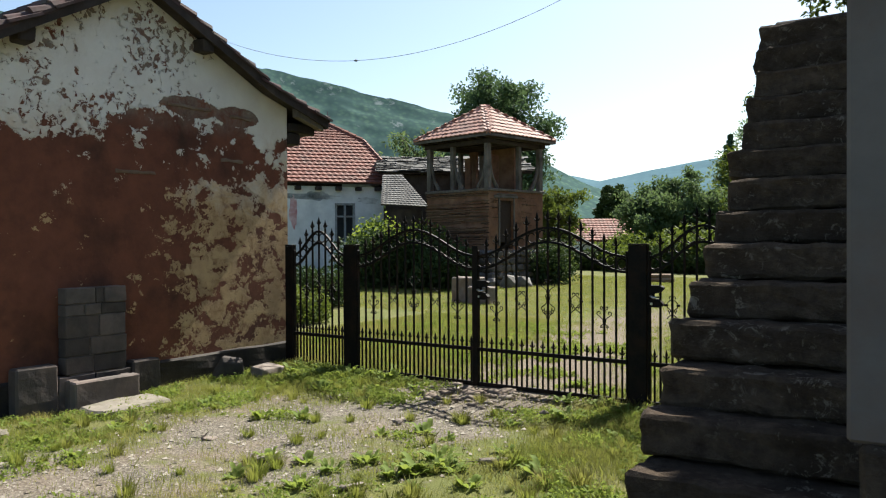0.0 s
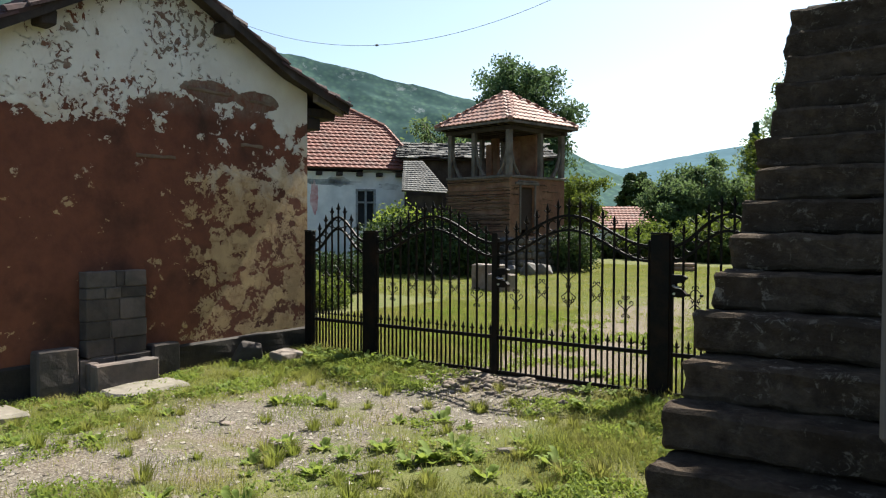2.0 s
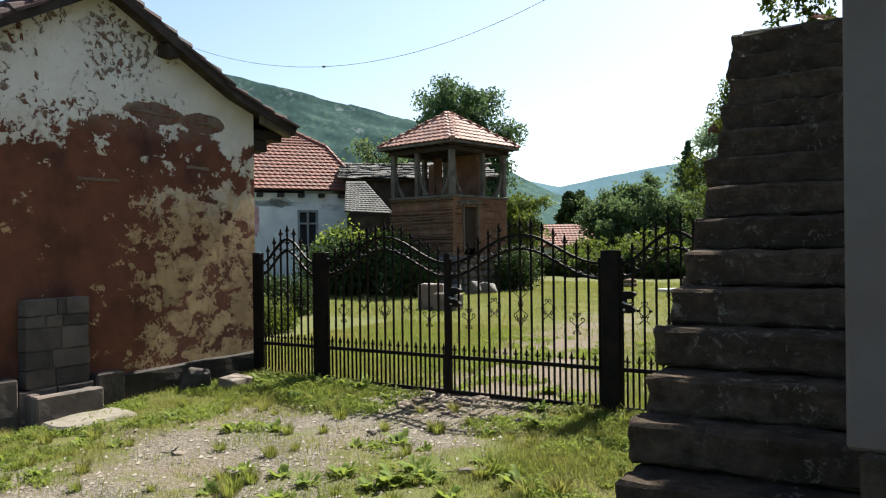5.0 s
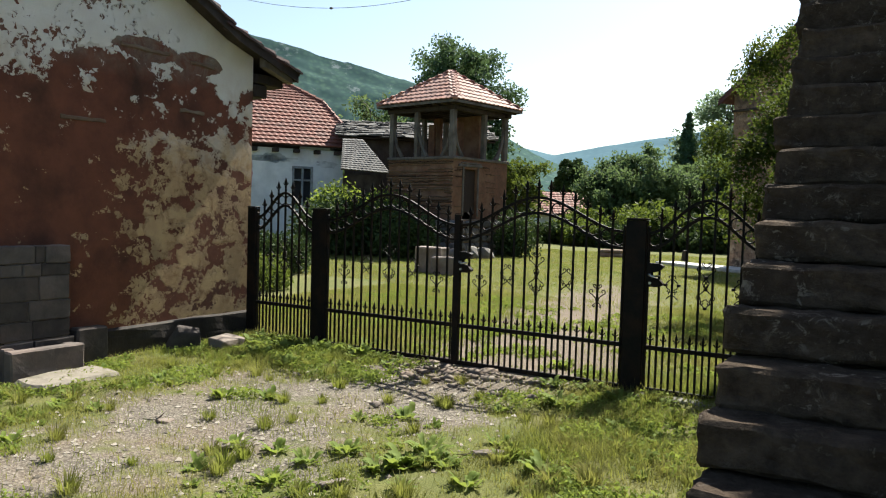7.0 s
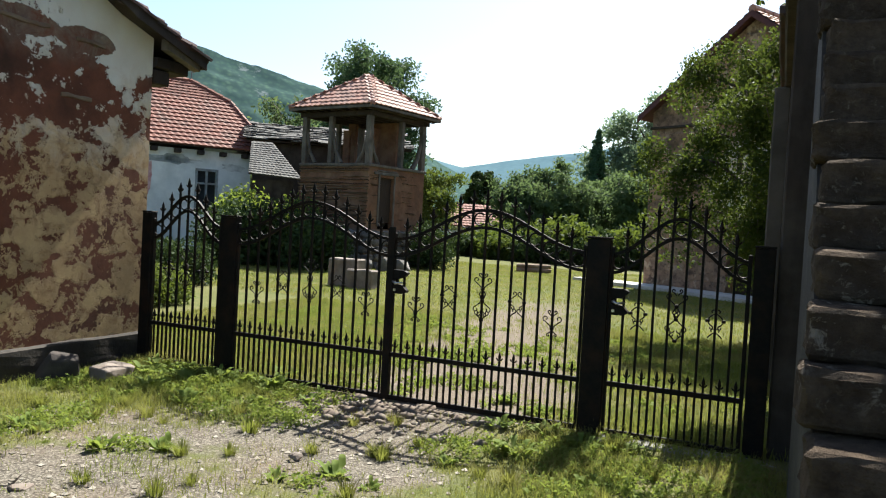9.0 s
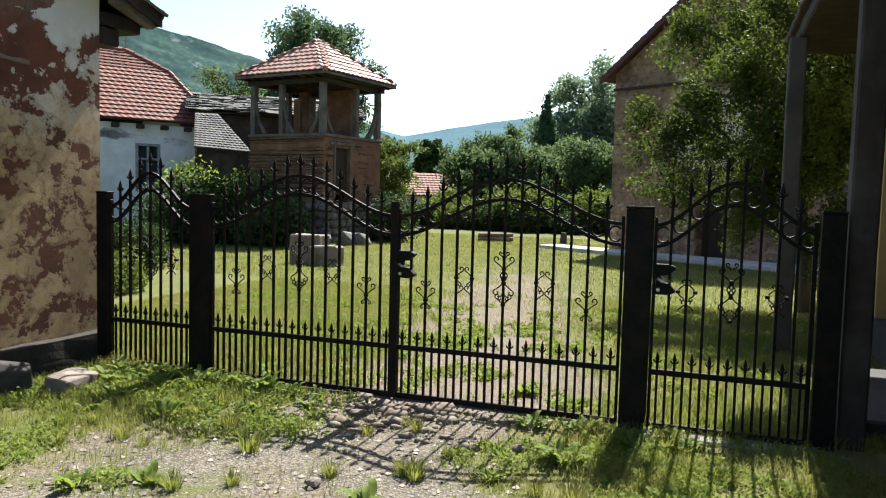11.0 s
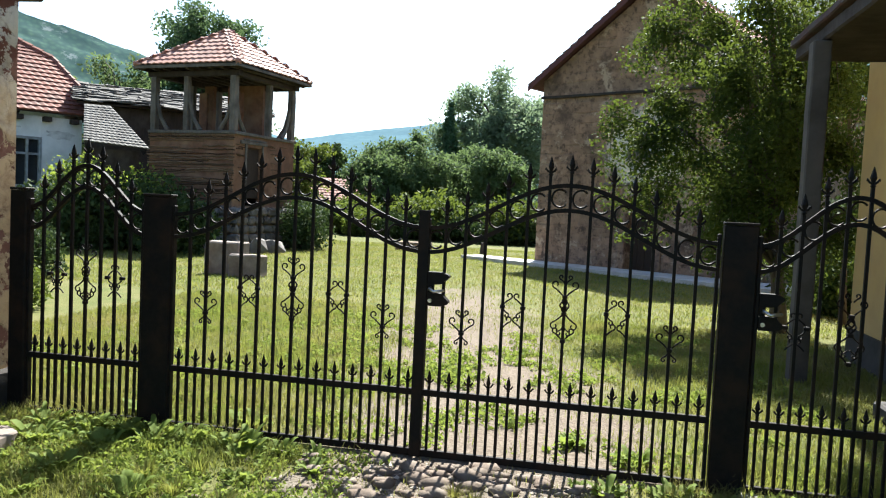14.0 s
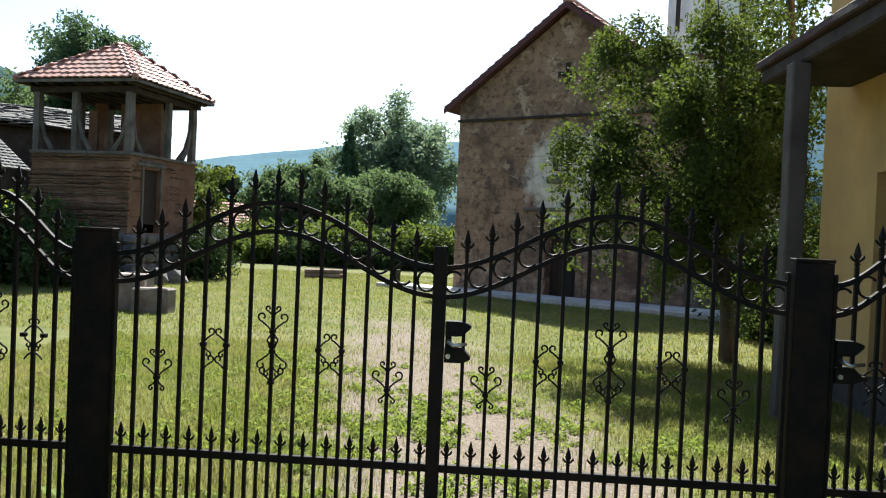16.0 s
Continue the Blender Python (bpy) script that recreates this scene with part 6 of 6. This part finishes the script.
def bush(label, x, y, w, d, h, material, leaves, size, seed, group=""):
    r = random.Random(seed)
    t = thing("bush", label, "bush", group, m=pose(x, y, -0.06))
    bm = bmesh.new()
    cs, rs = [], []
    for i in range(16):
        a, q = r.uniform(0, math.tau), math.sqrt(r.random())
        e = Vector((math.cos(a) * q * w, math.sin(a) * q * d, h * (0.35 + 0.5 * r.random() * (1 - 0.4 * q))))
        tube(bm, [(e.x * 0.3, e.y * 0.3, -0.05), e * 0.6, e], [0.03, 0.02, 0.006], 5)
        cs.append(e)
        rs.append(h * r.uniform(0.25, 0.36))
        cs.append(Vector((e.x, e.y, h * 0.25)))
        rs.append(h * 0.3)
    part("wood", bm, BARK, t)
    cr = new("foliage", leaf_cloud("foliage", cs, rs, leaves, size, material, seed, 0.9))
    cr.parent = t


# tower shade on these two bushes is painted by the dark leaf colour
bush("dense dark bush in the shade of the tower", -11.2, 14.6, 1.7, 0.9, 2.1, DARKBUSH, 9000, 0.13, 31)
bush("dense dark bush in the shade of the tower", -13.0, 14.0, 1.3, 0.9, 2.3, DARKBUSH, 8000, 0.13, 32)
# sunlit look comes from the brighter leaf colour
bush("bright green bush against the shed", -13.9, 16.6, 1.5, 0.7, 2.75, BRIGHTBUSH, 11000, 0.13, 33)
bush("leafy green bush behind the fence", -6.6, 3.9, 0.7, 0.6, 0.75, BUSHLEAF, 5000, 0.06, 34)
bush("leafy green bush behind the fence", -9.4, 7.2, 1.0, 0.8, 1.1, DARKBUSH, 6000, 0.08, 37)
bush("dark rounded shrub beside the tower", -8.5, 19.3, 0.5, 0.5, 1.9, DARKBUSH, 5000, 0.1, 35)
bush("grey-green bush before the distant house", -13.6, 40.5, 1.0, 0.8, 2.3, BUSHLEAF, 5000, 0.18, 41)
bush("low dark shrubs under the pear tree", 5.9, 10.3, 1.0, 0.7, 1.1, DARKBUSH, 8000, 0.1, 36)
bush("tall leafy bushes beside the church", 7.4, 13.4, 1.6, 1.2, 3.0, DARKBUSH, 9000, 0.12, 38)
bush("tall leafy bushes beside the church", 6.7, 10.4, 1.2, 1.0, 2.6, PEAR, 9000, 0.1, 39)
bush("tall leafy bushes beside the church", 9.5, 15.0, 1.8, 1.4, 3.6, BUSHLEAF, 9000, 0.14, 40)
for i in range(13):
    f = i / 12
    bush("overgrown hedge along the back of the yard", -13.0 + 15.5 * f, 33.0 + 1.2 * math.sin(i * 2.1), 1.3, 0.9, (2.2 if i > 3 else 1.25) + 0.3 * math.sin(i * 1.7), BUSHLEAF if i % 3 else DARKBUSH, 4500, 0.2, 50 + i, "hedge bushes")

# added dark-leaved row paints the shaded band below the hedge tops
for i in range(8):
    bush("low dark-leaved bushes added as the hedge's shaded foot", -8.6 + 1.15 * i, 31.2 + 0.4 * math.sin(i * 2.6), 0.9, 0.6, 1.15 + 0.2 * math.sin(i * 1.3), DARKBUSH, 3000, 0.17, 80 + i, "undergrowth bushes")

# ---- yard things ----
for a, lb, sd in (((-7.0, 10.0, -0.1, -6.2, 10.5, 0.62), "pale squared stone block standing on the lawn", 1), ((-6.3, 9.7, -0.1, -5.6, 10.1, 0.4), "small pale stone block leaning beside another", 2)):
    bm = bmesh.new()
    rough_block(bm, *a, seed=sd, amp=0.015, bevel=0.03, step=0.2)
    tagged(part("stone_block", bm, ROCK), lb, "stone block")
lp = thing("log_pile", "small pile of weathered logs on the grass", "wood pile", m=pose(-5.4, 22.0, -0.06, 0, 0, 15))
for i, (y, z) in enumerate(((0, 0.08), (0.2, 0.08), (0.4, 0.09), (0.1, 0.23), (0.3, 0.24), (0.62, 0.07))):
    bm = bmesh.new()
    tube(bm, [(-0.6 + 0.1 * (i % 3), y, z), (0.6 + 0.12 * (i % 2), y + 0.05, z + 0.02)], [0.09, 0.075], 8)
    part("log", bm, LACING, lp)
bm = bmesh.new()
tube(bm, [(-2.9, 22.6, -0.1), (-2.88, 22.6, 0.35)], [0.14, 0.11], 9)
tagged(part("tree_stump", bm, BARK), "short weathered tree stump on the lawn", "stump")


for x, y, a_, b_, c_, q, sd in ((-8.3, 16.6, 0.35, 0.25, 0.42, 20, 61), (-8.6, 16.0, 0.3, 0.25, 0.5, 40, 63), (-9.2, 15.7, 0.3, 0.22, 0.36, 55, 65)):
    tagged(part("rubble_stone", rock(x, y, a_, b_, c_, q, sd), RUBBLE), "grey rubble stone lying before the tower base", "stone", "fallen tower stones")


def weed(seed):
    """A low rosette of broad leaves."""
    r = random.Random(seed)
    bm = bmesh.new()
    heart = bm.verts.new((0, 0, 0))
    for i in range(r.randint(26, 44)):
        a = r.uniform(0, math.tau)
        ln, w, up = r.uniform(0.035, 0.095), r.uniform(0.012, 0.026), r.uniform(0.5, 2.4)
        d, s = Vector((math.cos(a), math.sin(a), 0)), Vector((-math.sin(a), math.cos(a), 0))
        o = d * r.uniform(0, 0.07) + s * r.uniform(-0.05, 0.05)
        rows = []
        for k in range(1, 5):
            t = k / 4
            c = o + d * ln * t + Vector((0, 0, ln * (up * t - 0.55 * up * t * t)))
            wd = w * math.sin(math.pi * min(0.97, 0.12 + 0.86 * t)) ** 0.8
            rows.append((bm.verts.new(c - s * wd + Vector((0, 0, wd * 0.3))), bm.verts.new(c), bm.verts.new(c + s * wd + Vector((0, 0, wd * 0.3)))))
        bm.faces.new((heart, rows[0][1], rows[0][0]))
        bm.faces.new((heart, rows[0][2], rows[0][1]))
        for p, q in zip(rows, rows[1:]):
            bm.faces.new((p[0], p[1], q[1], q[0]))
            bm.faces.new((p[1], p[2], q[2], q[1]))
    return mesh_of("weed", bm, HERB, True)


weeds = [tagged(new("weed", weed(s)), "low broad-leaved green weed in the gravel", "weed", "roadside weeds") for s in range(5)]
r2 = random.Random(4)
spots = []
while len(spots) < 120:
    x, y = r2.uniform(-2.7, 3.3), r2.uniform(-6.5, -0.15)
    near_fence = y > -1.6 and (x < -0.5 or x > 1.2)
    if (near_fence or bare_at(x, y) < 0.62 or r2.random() < 0.02) and all((x - a) ** 2 + (y - b) ** 2 > 0.03 for a, b in spots):
        spots.append((x, y))
for i, (x, y) in enumerate(spots):
    m = pose(x, y, ground_z(x, y) - 0.01, r2.uniform(-8, 8), r2.uniform(-8, 8), r2.uniform(0, 360))
    if i < 5:
        weeds[i].matrix_world = m
        weeds[i].scale = [r2.uniform(0.7, 1.3)] * 3
    else:
        s = weeds[i % 5]
        c = copy_thing(s, m)
        c.scale = [r2.uniform(0.45, 1.05)] * 3

for x, y, s in ((1.38, -2.78, 1.25), (1.5, -2.9, 1.0), (1.42, -3.1, 1.3), (1.3, -3.2, 1.1), (0.9, -3.05, 1.1), (1.6, -0.95, 1.3), (0.75, -2.1, 1.1), (2.2, -2.7, 1.2), (-1.3, -1.2, 1.2), (-1.9, -1.0, 1.3), (2.0, -0.5, 1.2), (0.2, -3.4, 1.0), (0.5, -3.3, 0.9)):
    c = copy_thing(weeds[r2.randrange(5)], pose(x, y, ground_z(x, y) - 0.01, 0, 0, r2.uniform(0, 360)))
    c.scale = [s] * 3


for x, y, s in ((-1.95, -0.22, 1.7), (-2.2, -0.3, 1.5), (-1.7, -0.3, 1.9), (-1.5, -0.2, 1.4), (-2.55, -0.25, 1.6), (-1.1, -0.25, 1.8), (-1.0, -0.4, 1.3), (-2.4, -0.5, 1.8), (-1.9, -0.55, 1.5), (-2.75, -0.45, 1.4), (-0.85, -0.18, 1.2), (1.25, -0.3, 1.3), (1.6, -0.25, 1.5), (2.3, -0.35, 1.4), (-2.1, 0.2, 1.6), (-1.3, 0.25, 1.5), (1.4, 0.35, 1.5), (1.0, 0.6, 1.3)):
    c = copy_thing(weeds[r2.randrange(5)], pose(x, y, ground_z(x, y) - 0.01, 0, 0, r2.uniform(0, 360)))
    c.scale = [s * 0.85] * 3


def grass_tuft(seed):
    """A clump of long arching blades."""
    r = np.random.RandomState(seed)
    n = 110
    a = r.uniform(0, math.tau, n)
    q = 0.055 * np.sqrt(r.rand(n))
    h = r.uniform(0.06, 0.17, n)
    d = np.stack([np.cos(a), np.sin(a), 0 * a], 1)
    s = np.stack([-np.sin(a), np.cos(a), 0 * a], 1) * 0.0032
    B = d * q[:, None]
    up = np.array([0, 0, 1.0])
    out = (h * r.uniform(0.2, 0.9, n))[:, None]
    M = B + d * out * 0.35 + up * (h * 0.6)[:, None]
    E = B + d * out + up * (h * r.uniform(0.75, 1.0, n))[:, None]
    V = np.stack([B - s, B + s, M + s * 0.8, M - s * 0.8, E], 1).reshape(-1, 3)
    k = np.arange(n)[:, None] * 5
    return np_mesh("grass_tuft", V, np.concatenate([k + [0, 1, 2], k + [0, 2, 3], k + [3, 2, 4]]), GRASS)


tufts = [tagged(new("grass_tuft", grass_tuft(40 + s)), "upright tuft of long green grass on the gravel", "grass tuft", "grass tufts") for s in range(4)]
places = [(-0.35, -1.55, 1.2), (-0.75, -1.2, 1.0), (0.35, -1.75, 0.8), (0.75, -1.55, 0.9), (-1.2, -1.75, 0.9), (-0.1, -2.1, 0.7), (0.1, -2.7, 0.6), (-0.5, -2.3, 0.6)]
while len(places) < 110:
    x, y = r2.uniform(-2.7, 3.2), r2.uniform(-5.5, -0.12)
    if r2.random() > bare_at(x, y) * 0.9 - (0.2 if y > -1.0 else 0.0):
        places.append((x, y, r2.uniform(0.5, 1.05)))
for i, (x, y, s) in enumerate(places):
    m = pose(x, y, ground_z(x, y) - 0.01, r2.uniform(-6, 6), r2.uniform(-6, 6), r2.uniform(0, 360))
    if i < 4:
        tufts[i].matrix_world = m
        c = tufts[i]
    else:
        c = copy_thing(tufts[i % 4], m)
    c.scale = [s] * 3


def herb_patches(n, region, keep, size, seed):
    """Low creeping herbs in loose patches: small leaves on unseen stalks a few centimetres high."""
    r = random.Random(seed)
    cs, rs = [], []
    while len(cs) < n:
        x, y = r.uniform(region[0], region[1]), r.uniform(region[2], region[3])
        if noise.noise((x * 1.5, y * 1.5, seed * 3.3)) * 0.9 + r.uniform(-0.25, 0.25) > keep(x, y):
            q = r.uniform(0.03, 0.09)
            cs.append((x, y, ground_z(x, y) + q * 0.25))
            rs.append(q)
    return leaf_cloud("herbs", cs, rs, n * 26, size, HERB, seed, 0.55)


def front_keep(x, y):
    return 0.55 * bare_at(x, y) - (0.25 if y > -1.5 and (x < -0.5 or x > 1.2) else 0.0) + 0.12


def yard_keep(x, y):
    return 0.0 if -2.4 < x < 0.1 and y < 4 else 0.3


tagged(new("herbs", herb_patches(2200, (-2.9, 3.3, -6.5, -0.1), front_keep, 0.026, 3)), "low creeping green herbs among the gravel", "herbs", kind="stuff")
tagged(new("herbs", herb_patches(1300, (-4.5, 3.0, 0.15, 6.0), yard_keep, 0.034, 7)), "bright green clover patches in the lawn", "herbs", kind="stuff")

# ---- overhead cable ----
cu = bpy.data.curves.new("overhead_cable", "CURVE")
cu.dimensions, cu.bevel_depth = "3D", 0.003
sp = cu.splines.new("POLY")
sp.points.add(50)


def cable_at(x):
    return Vector((x, 0.35 + 0.105 * (x + 2.1), 4.6 - 0.24 * (x + 4.43) + 0.0711 * (x + 4.43) * (x + 2.1)))


for i in range(51):
    sp.points[i].co = (*cable_at(-4.6 + i * 8.8 / 50), 1)
cu.materials.append(WIRE)
cable = tagged(new("overhead_cable", cu), "thin dark overhead cable sagging across the gate", "cable")
bm = bmesh.new()
tube(bm, [cable_at(-2.13), cable_at(-2.1), cable_at(-2.07)], [0.005, 0.018, 0.005], 7)
part("clamp", bm, WIRE, cable)

# ---- pieces of roofs and walls ----
old_roof_tiles()
tower_roof()
church_stones()
